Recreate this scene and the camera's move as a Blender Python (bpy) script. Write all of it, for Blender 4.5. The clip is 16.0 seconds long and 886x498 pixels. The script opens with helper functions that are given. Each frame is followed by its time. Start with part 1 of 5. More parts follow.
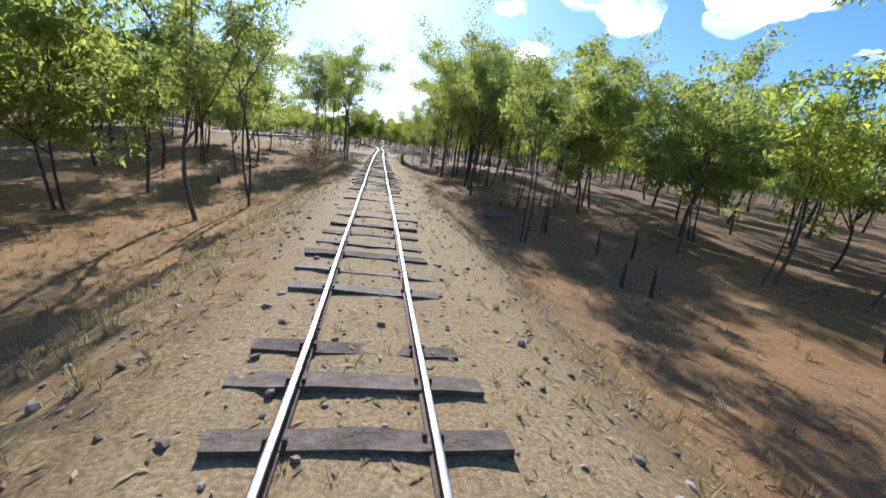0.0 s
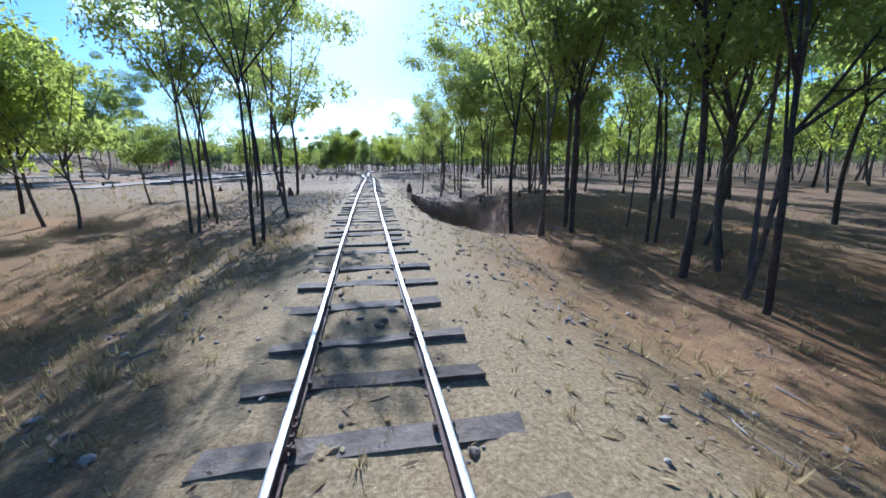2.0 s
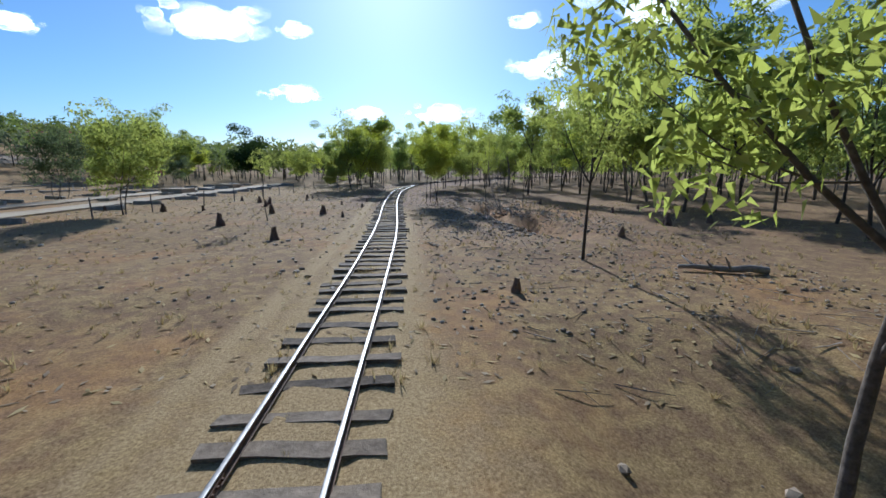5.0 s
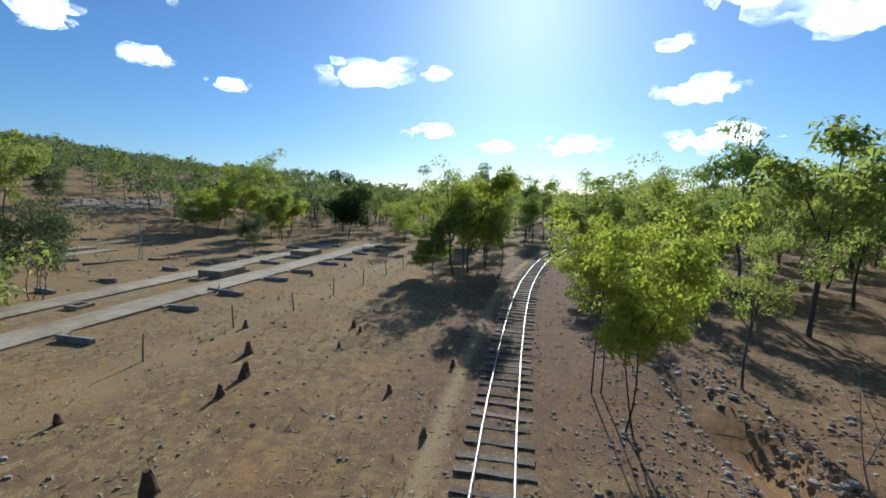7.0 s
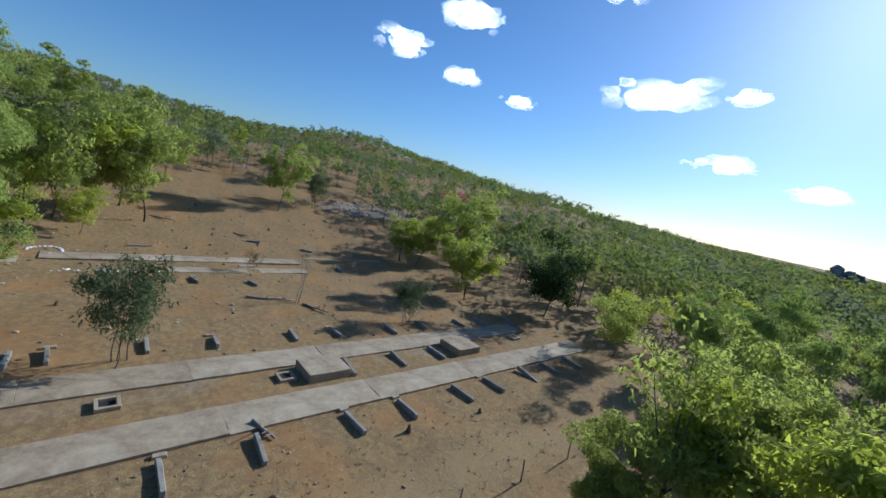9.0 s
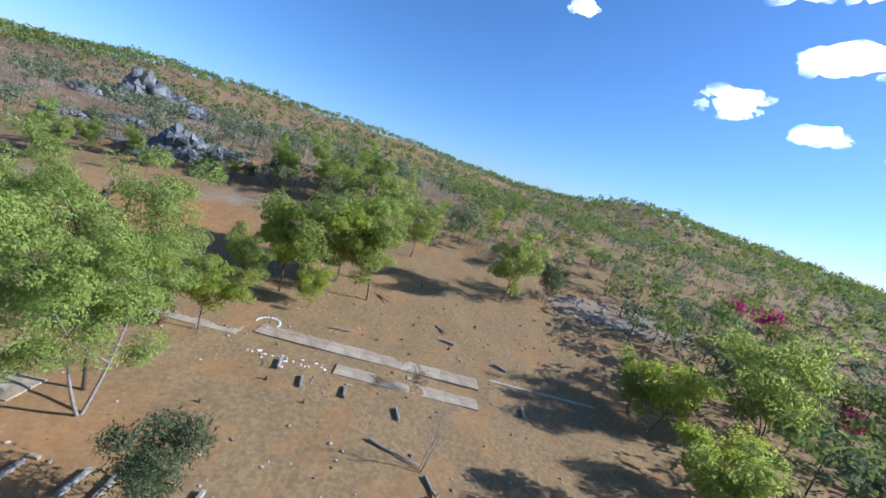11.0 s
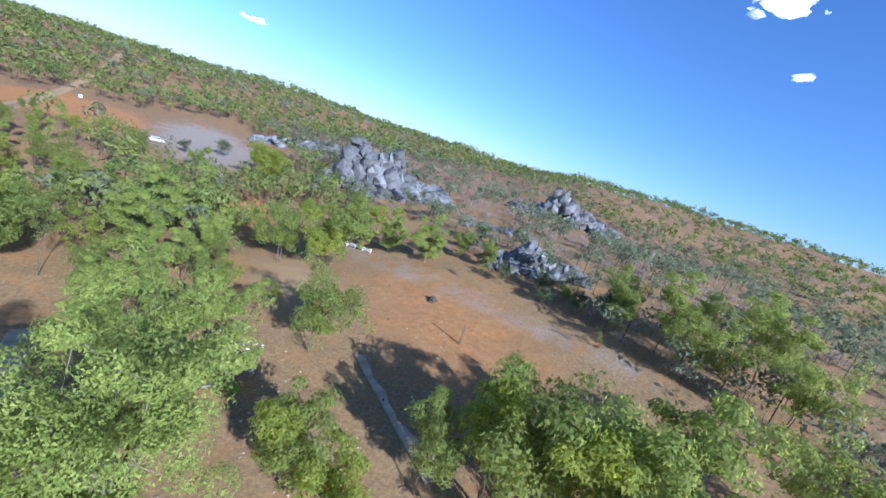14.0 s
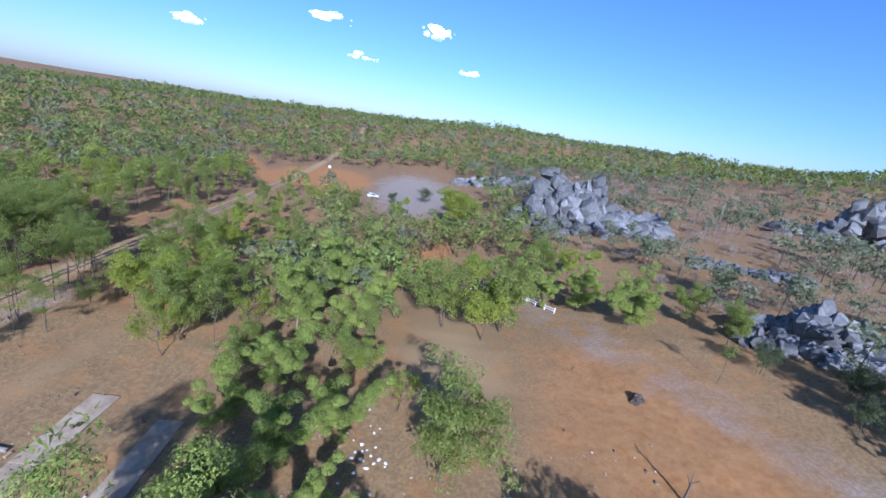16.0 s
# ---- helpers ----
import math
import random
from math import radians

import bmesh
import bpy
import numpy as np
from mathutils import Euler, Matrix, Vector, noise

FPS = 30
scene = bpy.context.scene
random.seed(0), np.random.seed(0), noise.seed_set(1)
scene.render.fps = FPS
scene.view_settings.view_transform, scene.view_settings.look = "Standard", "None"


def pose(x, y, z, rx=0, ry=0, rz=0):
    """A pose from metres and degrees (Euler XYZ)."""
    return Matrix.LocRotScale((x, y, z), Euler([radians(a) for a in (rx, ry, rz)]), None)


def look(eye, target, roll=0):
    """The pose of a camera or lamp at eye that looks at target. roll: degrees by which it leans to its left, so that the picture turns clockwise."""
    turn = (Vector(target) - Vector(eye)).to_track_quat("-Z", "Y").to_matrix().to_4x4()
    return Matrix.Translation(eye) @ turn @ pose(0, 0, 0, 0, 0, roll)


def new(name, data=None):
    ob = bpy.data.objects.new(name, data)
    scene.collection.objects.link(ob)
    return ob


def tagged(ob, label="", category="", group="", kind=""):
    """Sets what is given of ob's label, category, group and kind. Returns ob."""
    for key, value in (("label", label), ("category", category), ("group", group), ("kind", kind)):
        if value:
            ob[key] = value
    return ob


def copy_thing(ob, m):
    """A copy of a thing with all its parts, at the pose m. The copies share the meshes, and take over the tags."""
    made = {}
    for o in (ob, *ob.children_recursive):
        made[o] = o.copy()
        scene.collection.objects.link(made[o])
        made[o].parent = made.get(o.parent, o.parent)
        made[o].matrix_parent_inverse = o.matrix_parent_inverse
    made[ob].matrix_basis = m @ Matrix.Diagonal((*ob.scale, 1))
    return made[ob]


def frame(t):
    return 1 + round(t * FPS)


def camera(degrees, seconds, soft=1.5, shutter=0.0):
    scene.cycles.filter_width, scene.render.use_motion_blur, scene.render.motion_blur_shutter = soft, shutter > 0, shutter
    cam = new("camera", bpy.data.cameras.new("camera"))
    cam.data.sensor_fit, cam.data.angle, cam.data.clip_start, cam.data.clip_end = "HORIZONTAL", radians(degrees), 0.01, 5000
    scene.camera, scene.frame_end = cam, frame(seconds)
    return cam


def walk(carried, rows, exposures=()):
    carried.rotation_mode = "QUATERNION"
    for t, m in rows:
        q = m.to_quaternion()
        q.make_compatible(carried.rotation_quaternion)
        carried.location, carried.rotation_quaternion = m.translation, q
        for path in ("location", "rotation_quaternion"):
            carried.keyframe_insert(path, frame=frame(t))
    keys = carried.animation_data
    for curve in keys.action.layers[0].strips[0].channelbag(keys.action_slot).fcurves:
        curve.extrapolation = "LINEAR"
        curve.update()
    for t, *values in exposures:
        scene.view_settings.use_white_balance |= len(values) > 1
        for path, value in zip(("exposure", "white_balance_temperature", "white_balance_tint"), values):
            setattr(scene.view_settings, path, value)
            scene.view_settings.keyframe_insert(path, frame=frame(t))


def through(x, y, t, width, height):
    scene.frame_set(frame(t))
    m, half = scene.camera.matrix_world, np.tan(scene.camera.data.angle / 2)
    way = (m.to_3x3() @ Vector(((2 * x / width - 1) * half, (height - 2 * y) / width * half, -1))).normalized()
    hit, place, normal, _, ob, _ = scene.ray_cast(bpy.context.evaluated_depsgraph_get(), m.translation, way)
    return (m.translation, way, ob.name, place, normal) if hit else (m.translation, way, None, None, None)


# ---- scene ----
import itertools

cam = camera(96.0, 16.0, soft=1.6)
PATH = [
    (0, (0.090, -8.174, 1.910), (0.445, -6.266, 1.426), 7.9),
    (0.5, (0.098, -1.099, 1.995), (0.451, 0.809, 1.507), 3.3),
    (1, (0.076, 5.526, 1.990), (0.434, 7.439, 1.532), -2.6),
    (1.5, (0.009, 12.287, 1.821), (0.387, 14.207, 1.407), -0.1),
    (2, (0.103, 18.371, 1.710), (0.461, 20.295, 1.297), -0.2),
    (2.5, (0.145, 24.639, 1.835), (0.529, 26.557, 1.419), 2.7),
    (3, (0.234, 30.308, 1.889), (0.625, 32.228, 1.491), 5.7),
    (3.5, (0.199, 35.927, 2.094), (0.600, 37.838, 1.663), 4.7),
    (3.7, (0.22, 38.19, 2.21), (0.605, 40.104, 1.758), 3.4),
    (5.8, (2.134, 64.548, 4.081), (2.154, 66.525, 3.781), 1.6),
    (6, (1.706, 66.622, 4.558), (1.686, 68.603, 4.285), 2.1),
    (6.5, (1.214, 71.657, 5.639), (1.009, 73.632, 5.401), 1.3),
    (7, (0.683, 76.753, 7.017), (0.231, 78.685, 6.764), 1.0),
    (7.5, (-0.105, 81.446, 8.279), (-0.795, 83.309, 8.048), 2.2),
    (8, (-1.214, 85.382, 9.966), (-2.116, 87.15, 9.722), 3.1),
    (8.5, (-1.698, 89.61, 12.182), (-2.901, 91.184, 11.912), 8.3),
    (9, (-3.482, 93.799, 14.035), (-4.922, 95.154, 13.735), 11.9),
    (9.2, (-4.347, 95.429, 14.857), (-5.867, 96.689, 14.54), 12.4),
    (11.3, (-16.306, 107.363, 22.146), (-18.274, 107.265, 21.806), 16.8),
    (11.5, (-17.974, 108.308, 22.975), (-19.929, 108.07, 22.628), 17.2),
    (12, (-22.391, 110.156, 24.865), (-24.27, 109.577, 24.499), 17.9),
    (12.5, (-26.959, 111.235, 25.937), (-28.714, 110.349, 25.565), 18.8),
    (13, (-31.735, 110.681, 26.729), (-33.329, 109.537, 26.341), 20.0),
    (13.5, (-36.201, 109.128, 27.264), (-37.599, 107.758, 26.857), 20.3),
    (14, (-40.394, 106.912, 27.677), (-41.554, 105.342, 27.243), 19.1),
    (14.5, (-44.183, 103.923, 27.918), (-45.083, 102.194, 27.473), 16.9),
    (15, (-47.159, 100.802, 28.709), (-47.797, 98.967, 28.236), 14.5),
    (15.5, (-49.601, 96.932, 29.439), (-49.994, 95.045, 28.907), 11.9),
    (16, (-51.254, 92.667, 30.081), (-51.446, 90.758, 29.516), 9.7),
]
walk(cam, [(t, look(eye, target, roll)) for t, eye, target, roll in PATH],
     exposures=[(0.0, 0.92, 5250, 13), (1.5, 1.0, 4600, 11), (2.8, 0.92, 4450, 13), (3.7, 0.62, 4550, 13), (6.0, 0.28, 5250, 3), (9.0, 0.2, 5050, 6), (11.5, 0.93, 4950, 13), (13.0, 0.98, 4850, 15), (14.5, 0.97, 4850, 19), (16.0, 0.76, 4760, 22)])

# ---- world and sun ----
SUN_AZ, SUN_EL = 2.3, 27.8          # degrees left of +y, degrees up
world = bpy.data.worlds.new("sky")
scene.world = world
world.use_nodes = True
wn = world.node_tree.nodes
sky = wn.new("ShaderNodeTexSky")
sky.sky_type = "NISHITA"
sky.sun_disc = False
sky.sun_elevation = radians(SUN_EL)
sky.sun_rotation = radians(-SUN_AZ)
sky.altitude = 0
sky.air_density, sky.dust_density, sky.ozone_density = 1.05, 0.45, 5.5
wn["Background"].inputs["Strength"].default_value = 0.083
world.node_tree.links.new(sky.outputs["Color"], wn["Background"].inputs["Color"])

to_sun = Vector((-math.sin(radians(SUN_AZ)) * math.cos(radians(SUN_EL)),
                 math.cos(radians(SUN_AZ)) * math.cos(radians(SUN_EL)), math.sin(radians(SUN_EL))))
sun_data = bpy.data.lights.new("sun", "SUN")
sun_data.energy, sun_data.angle, sun_data.color = 5.0, radians(0.53), (1.0, 0.905, 0.77)
sun = new("sun", sun_data)
sun.matrix_world = look(to_sun * 200, (0, 0, 0))

# ---- materials ----
def material(name, stops, scale=4.0, detail=8.0, rough=0.9, bump=0.3, scale2=0.35, mix2=0.35, vary=0.0, metal=0.0, island=0.0):
    """Noise colour at two scales over object-space, with bump. stops: colours from dark to light."""
    m = bpy.data.materials.new(name)
    m.use_nodes = True
    n, l = m.node_tree.nodes, m.node_tree.links
    b = n["Principled BSDF"]
    b.inputs["Roughness"].default_value = rough
    b.inputs["Metallic"].default_value = metal
    if "Specular IOR Level" in b.inputs:
        b.inputs["Specular IOR Level"].default_value = 0.25 if metal == 0 else 0.5
    tc = n.new("ShaderNodeTexCoord")
    fine = n.new("ShaderNodeTexNoise")
    fine.inputs["Scale"].default_value, fine.inputs["Detail"].default_value = scale, detail
    fine.inputs["Roughness"].default_value = 0.65
    wide = n.new("ShaderNodeTexNoise")
    wide.inputs["Scale"].default_value, wide.inputs["Detail"].default_value = scale2, 4.0
    l.new(tc.outputs["Object"], fine.inputs["Vector"])
    l.new(tc.outputs["Object"], wide.inputs["Vector"])
    add = n.new("ShaderNodeMix")
    add.inputs["Factor"].default_value = mix2
    l.new(fine.outputs["Fac"], add.inputs["A"])
    l.new(wide.outputs["Fac"], add.inputs["B"])
    value = add.outputs["Result"]
    if vary or island:
        if island:
            src = n.new("ShaderNodeNewGeometry").outputs["Random Per Island"]
        else:
            src = n.new("ShaderNodeObjectInfo").outputs["Random"]
        k = n.new("ShaderNodeMath")
        k.operation = "MULTIPLY_ADD"
        k.inputs[1].default_value, k.inputs[2].default_value = (vary or island), -0.5 * (vary or island)
        l.new(src, k.inputs[0])
        k2 = n.new("ShaderNodeMath")
        l.new(k.outputs[0], k2.inputs[0])
        l.new(value, k2.inputs[1])
        value = k2.outputs[0]
    ramp = n.new("ShaderNodeValToRGB")
    e = ramp.color_ramp.elements
    e[0].position, e[1].position = 0.3, 0.7
    e[0].color, e[1].color = (*stops[0], 1), (*stops[-1], 1)
    for i, c in enumerate(stops[1:-1], 1):
        e.new(0.3 + 0.4 * i / (len(stops) - 1)).color = (*c, 1)
    l.new(value, ramp.inputs["Fac"])
    l.new(ramp.outputs["Color"], b.inputs["Base Color"])
    if bump:
        bp = n.new("ShaderNodeBump")
        bp.inputs["Strength"].default_value, bp.inputs["Distance"].default_value = bump, 0.03
        l.new(fine.outputs["Fac"], bp.inputs["Height"])
        l.new(bp.outputs["Normal"], b.inputs["Normal"])
    return m


def leaf_material(name, dark, light, glow, island=0.8, through=0.45, patch=0.0):
    """Thin leaves: a diffuse side and light let through, varied leaf by leaf and tree by tree."""
    m = bpy.data.materials.new(name)
    m.use_nodes = True
    n, l = m.node_tree.nodes, m.node_tree.links
    out = n["Material Output"]
    n.remove(n["Principled BSDF"])
    geo, info = n.new("ShaderNodeNewGeometry"), n.new("ShaderNodeObjectInfo")
    k = n.new("ShaderNodeMix")
    k.inputs["Factor"].default_value = 1 - island
    l.new(geo.outputs["Random Per Island"], k.inputs["A"])
    l.new(info.outputs["Random"], k.inputs["B"])
    ramp = n.new("ShaderNodeValToRGB")
    e = ramp.color_ramp.elements
    e[0].color, e[1].color = (*dark, 1), (*light, 1)
    e[0].position, e[1].position = 0.15, 0.85
    l.new(k.outputs["Result"], ramp.inputs["Fac"])
    if patch:
        tc, blot, even = n.new("ShaderNodeTexCoord"), n.new("ShaderNodeTexNoise"), n.new("ShaderNodeMix")
        blot.inputs["Scale"].default_value, blot.inputs["Detail"].default_value = patch, 2.0
        even.inputs["Factor"].default_value = 0.72
        l.new(tc.outputs["Object"], blot.inputs["Vector"])
        l.new(k.outputs["Result"], even.inputs["A"])
        l.new(blot.outputs["Fac"], even.inputs["B"])
        l.new(even.outputs["Result"], ramp.inputs["Fac"])
        e[0].position, e[1].position = 0.33, 0.66
    d = n.new("ShaderNodeBsdfPrincipled")
    d.inputs["Roughness"].default_value = 0.8
    d.inputs["Specular IOR Level"].default_value = 0.12
    l.new(ramp.outputs["Color"], d.inputs["Base Color"])
    tr = n.new("ShaderNodeBsdfTranslucent")
    mul = n.new("ShaderNodeMix")
    mul.data_type = "RGBA"
    mul.inputs["Factor"].default_value = 0.5
    l.new(ramp.outputs["Color"], mul.inputs["A"])
    mul.inputs["B"].default_value = (*glow, 1)
    l.new(mul.outputs["Result"], tr.inputs["Color"])
    mix = n.new("ShaderNodeMixShader")
    mix.inputs["Fac"].default_value = through
    l.new(d.outputs["BSDF"], mix.inputs[1])
    l.new(tr.outputs["BSDF"], mix.inputs[2])
    l.new(mix.outputs["Shader"], out.inputs["Surface"])
    return m


def ground_material():
    """Dry soil, straw, sand, orange earth and grey gravel, spread by the sheet's own masks."""
    m = bpy.data.materials.new("dry_ground")
    m.use_nodes = True
    n, l = m.node_tree.nodes, m.node_tree.links
    b = n["Principled BSDF"]
    b.inputs["Roughness"].default_value = 0.95
    b.inputs["Specular IOR Level"].default_value = 0.1
    tc = n.new("ShaderNodeTexCoord")

    def noise_at(scale, detail=6.0, rough=0.6):
        t = n.new("ShaderNodeTexNoise")
        t.inputs["Scale"].default_value, t.inputs["Detail"].default_value, t.inputs["Roughness"].default_value = scale, detail, rough
        l.new(tc.outputs["Object"], t.inputs["Vector"])
        return t.outputs["Fac"]

    def ramp_of(fac, a, c, lo=0.35, hi=0.65):
        r = n.new("ShaderNodeValToRGB")
        e = r.color_ramp.elements
        e[0].position, e[1].position = lo, hi
        e[0].color, e[1].color = (*a, 1), (*c, 1)
        l.new(fac, r.inputs["Fac"])
        return r.outputs["Color"]

    def blend(fac, a, c):
        x = n.new("ShaderNodeMix")
        x.data_type = "RGBA"
        l.new(fac, x.inputs["Factor"])
        l.new(a, x.inputs["A"])
        l.new(c, x.inputs["B"])
        return x.outputs["Result"]

    def mask(name, noise_fac, sharp=2.2):
        at = n.new("ShaderNodeAttribute")
        at.attribute_name = name
        ma = n.new("ShaderNodeMath")
        ma.operation = "MULTIPLY_ADD"
        ma.inputs[1].default_value = sharp
        l.new(at.outputs["Fac"], ma.inputs[0])
        sub = n.new("ShaderNodeMath")
        sub.operation = "SUBTRACT"
        sub.inputs[0].default_value = 0.5
        l.new(noise_fac, sub.inputs[1])
        mul = n.new("ShaderNodeMath")
        mul.operation = "MULTIPLY_ADD"
        mul.inputs[1].default_value = 2.4
        mul.inputs[2].default_value = -0.55
        l.new(sub.outputs[0], mul.inputs[0])
        l.new(mul.outputs[0], ma.inputs[2])
        ma.use_clamp = True
        return ma.outputs[0]

    fine, mid, wide, speck = noise_at(22.0), noise_at(2.6), noise_at(0.22, 5.0), noise_at(34.0, 6.0, 0.8)
    soil = ramp_of(fine, (0.165, 0.106, 0.056), (0.295, 0.205, 0.108))
    straw = ramp_of(fine, (0.225, 0.155, 0.072), (0.44, 0.325, 0.155))
    earth = ramp_of(noise_at(0.9, 10.0, 0.7), (0.30, 0.150, 0.056), (0.43, 0.240, 0.100))
    sand = ramp_of(fine, (0.265, 0.188, 0.096), (0.45, 0.34, 0.19))
    grey = ramp_of(mid, (0.235, 0.200, 0.165), (0.37, 0.325, 0.275))
    # leaf-litter brown, which also paints in tree shade by the track and in the gully
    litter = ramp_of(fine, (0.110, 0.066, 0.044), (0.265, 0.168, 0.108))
    base = blend(ramp_of(mid, (0, 0, 0), (0.85, 0.85, 0.85), 0.42, 0.62), soil, straw)
    base = blend(ramp_of(wide, (0, 0, 0), (0.55, 0.55, 0.55), 0.5, 0.66), base, earth)
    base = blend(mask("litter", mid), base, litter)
    base = blend(mask("earth", wide), base, earth)
    base = blend(mask("sand", mid), base, sand)
    base = blend(mask("grey", wide), base, grey)
    dots = ramp_of(speck, (0.42, 0.37, 0.32), (1.42, 1.40, 1.32), 0.32, 0.70)
    fin = n.new("ShaderNodeMix")
    fin.data_type, fin.blend_type = "RGBA", "MULTIPLY"
    fin.inputs["Factor"].default_value = 0.75
    l.new(base, fin.inputs["A"])
    l.new(dots, fin.inputs["B"])
    l.new(fin.outputs["Result"], b.inputs["Base Color"])
    bp = n.new("ShaderNodeBump")
    bp.inputs["Strength"].default_value, bp.inputs["Distance"].default_value = 0.5, 0.04
    l.new(speck, bp.inputs["Height"])
    l.new(bp.outputs["Normal"], b.inputs["Normal"])
    return m


GROUND = ground_material()
BARK = material("ironbark", [(0.036, 0.029, 0.024), (0.095, 0.076, 0.060), (0.18, 0.148, 0.12)], 9.0, bump=0.8, vary=0.25)
PALE_BARK = material("pale_bark", [(0.11, 0.088, 0.07), (0.21, 0.18, 0.15), (0.34, 0.30, 0.26)], 5.0, bump=0.4, vary=0.2)
DEAD_WOOD = material("dead_wood", [(0.12, 0.10, 0.085), (0.26, 0.225, 0.19), (0.38, 0.34, 0.30)], 7.0, bump=0.6)
LEAF = leaf_material("gum_leaf", (0.120, 0.160, 0.044), (0.280, 0.325, 0.095), (0.68, 0.72, 0.12), through=0.58)
LEAF_YELLOW = leaf_material("yellow_gum_leaf", (0.145, 0.190, 0.040), (0.335, 0.375, 0.080), (0.78, 0.82, 0.07), through=0.6)
LEAF_GREY = leaf_material("grey_green_leaf", (0.150, 0.192, 0.043), (0.318, 0.372, 0.086), (0.50, 0.62, 0.12), through=0.38)
LEAF_DARK = leaf_material("dark_leaf", (0.020, 0.040, 0.012), (0.055, 0.085, 0.024), (0.09, 0.14, 0.02), through=0.3)
LEAF_BROWN = leaf_material("dry_brown_leaf", (0.10, 0.07, 0.04), (0.22, 0.16, 0.085), (0.28, 0.19, 0.08))
FAR_LEAF = leaf_material("woodland_leaf", (0.075, 0.105, 0.032), (0.230, 0.285, 0.085), (0.28, 0.34, 0.06), through=0.4, patch=0.16)
FAR_OLIVE = leaf_material("woodland_olive_leaf", (0.090, 0.115, 0.034), (0.275, 0.305, 0.085), (0.34, 0.36, 0.06), through=0.4, patch=0.14)
FAR_GREY = leaf_material("woodland_grey_leaf", (0.100, 0.118, 0.068), (0.240, 0.262, 0.150), (0.26, 0.30, 0.12), through=0.4, patch=0.15)
LEAF_OLIVE = leaf_material("olive_shrub_leaf", (0.055, 0.072, 0.034), (0.140, 0.165, 0.080), (0.20, 0.25, 0.09), through=0.4)
SCRUB = leaf_material("grey_scrub", (0.22, 0.19, 0.17), (0.40, 0.36, 0.325), (0.36, 0.32, 0.28), through=0.3, patch=0.13)
PETAL = leaf_material("pink_bract", (0.34, 0.02, 0.12), (0.62, 0.06, 0.26), (0.75, 0.06, 0.30))
DRY_LEAF = leaf_material("pale_fallen_leaf", (0.20, 0.145, 0.09), (0.46, 0.37, 0.25), (0.42, 0.33, 0.2), through=0.4)
STRAW = leaf_material("dry_grass_blade", (0.24, 0.17, 0.075), (0.50, 0.40, 0.20), (0.55, 0.42, 0.18), through=0.35)
RUST = material("rail_side_rust", [(0.055, 0.032, 0.022), (0.13, 0.075, 0.05), (0.20, 0.125, 0.09)], 14.0, rough=0.75, bump=0.3)
STEEL = material("worn_rail_head", [(0.15, 0.14, 0.13), (0.25, 0.24, 0.23), (0.36, 0.35, 0.34)], 6.0, rough=0.55, bump=0.05, metal=1.0)
SLEEPER = material("weathered_sleeper_timber", [(0.068, 0.050, 0.035), (0.155, 0.118, 0.084), (0.26, 0.205, 0.15)], 7.0, bump=0.9, vary=0.3)
CONCRETE = material("old_concrete", [(0.20, 0.145, 0.088), (0.34, 0.268, 0.18), (0.46, 0.385, 0.275)], 3.0, bump=0.35, scale2=0.6, mix2=0.5, vary=0.12)
CONCRETE_DARK = material("stained_concrete", [(0.15, 0.135, 0.115), (0.26, 0.235, 0.20), (0.36, 0.33, 0.285)], 3.0, bump=0.4, vary=0.15)
TERMITE = material("termite_earth", [(0.075, 0.048, 0.034), (0.135, 0.088, 0.060), (0.21, 0.14, 0.095)], 6.0, bump=0.7, vary=0.2)
STONE = material("field_stone", [(0.165, 0.122, 0.082), (0.28, 0.22, 0.16), (0.42, 0.355, 0.28)], 5.0, bump=0.4, island=0.6)
LIMESTONE = material("grey_limestone", [(0.074, 0.076, 0.075), (0.143, 0.147, 0.146), (0.23, 0.234, 0.232)], 3.0, bump=0.8, scale2=0.8, vary=0.3)
WHITE_STONE = material("white_rubble", [(0.45, 0.43, 0.39), (0.62, 0.60, 0.56), (0.75, 0.73, 0.70)], 4.0, bump=0.3, island=0.3)
POST = material("weathered_post", [(0.07, 0.055, 0.045), (0.14, 0.115, 0.095), (0.22, 0.19, 0.16)], 12.0, bump=0.4)
WHITE_PAINT = material("chalky_white_paint", [(0.60, 0.59, 0.56), (0.74, 0.73, 0.70), (0.82, 0.81, 0.79)], 8.0, rough=0.6, bump=0.1)
CAR_PAINT = material("silver_car_paint", [(0.50, 0.52, 0.54), (0.56, 0.58, 0.60), (0.60, 0.62, 0.64)], 2.0, rough=0.3, bump=0.0)
CAR_GLASS = material("dark_car_glass", [(0.012, 0.014, 0.016), (0.018, 0.02, 0.023), (0.024, 0.027, 0.03)], 2.0, rough=0.08, bump=0.0)
RUBBER = material("tyre_rubber", [(0.018, 0.018, 0.018), (0.028, 0.028, 0.028), (0.04, 0.04, 0.04)], 9.0, rough=0.8, bump=0.2)
CLOUD = bpy.data.materials.new("cloud")
CLOUD.use_nodes = True
cn, cl = CLOUD.node_tree.nodes, CLOUD.node_tree.links
puff = cn["Principled BSDF"]
puff.inputs["Base Color"].default_value, puff.inputs["Roughness"].default_value = (0.9, 0.9, 0.9, 1), 1.0
# added glow in place of scattered sunlight, keeps backlit clouds white
puff.inputs["Emission Color"].default_value, puff.inputs["Emission Strength"].default_value = (0.93, 0.96, 1.0, 1), 0.7
clear, thin = cn.new("ShaderNodeBsdfTransparent"), cn.new("ShaderNodeMixShader")
spot, apart, shrink, fade, wisp, veil = [cn.new("ShaderNode" + k) for k in ("TexCoord", "VectorMath", "VectorMath", "MapRange", "TexNoise", "MapRange")]
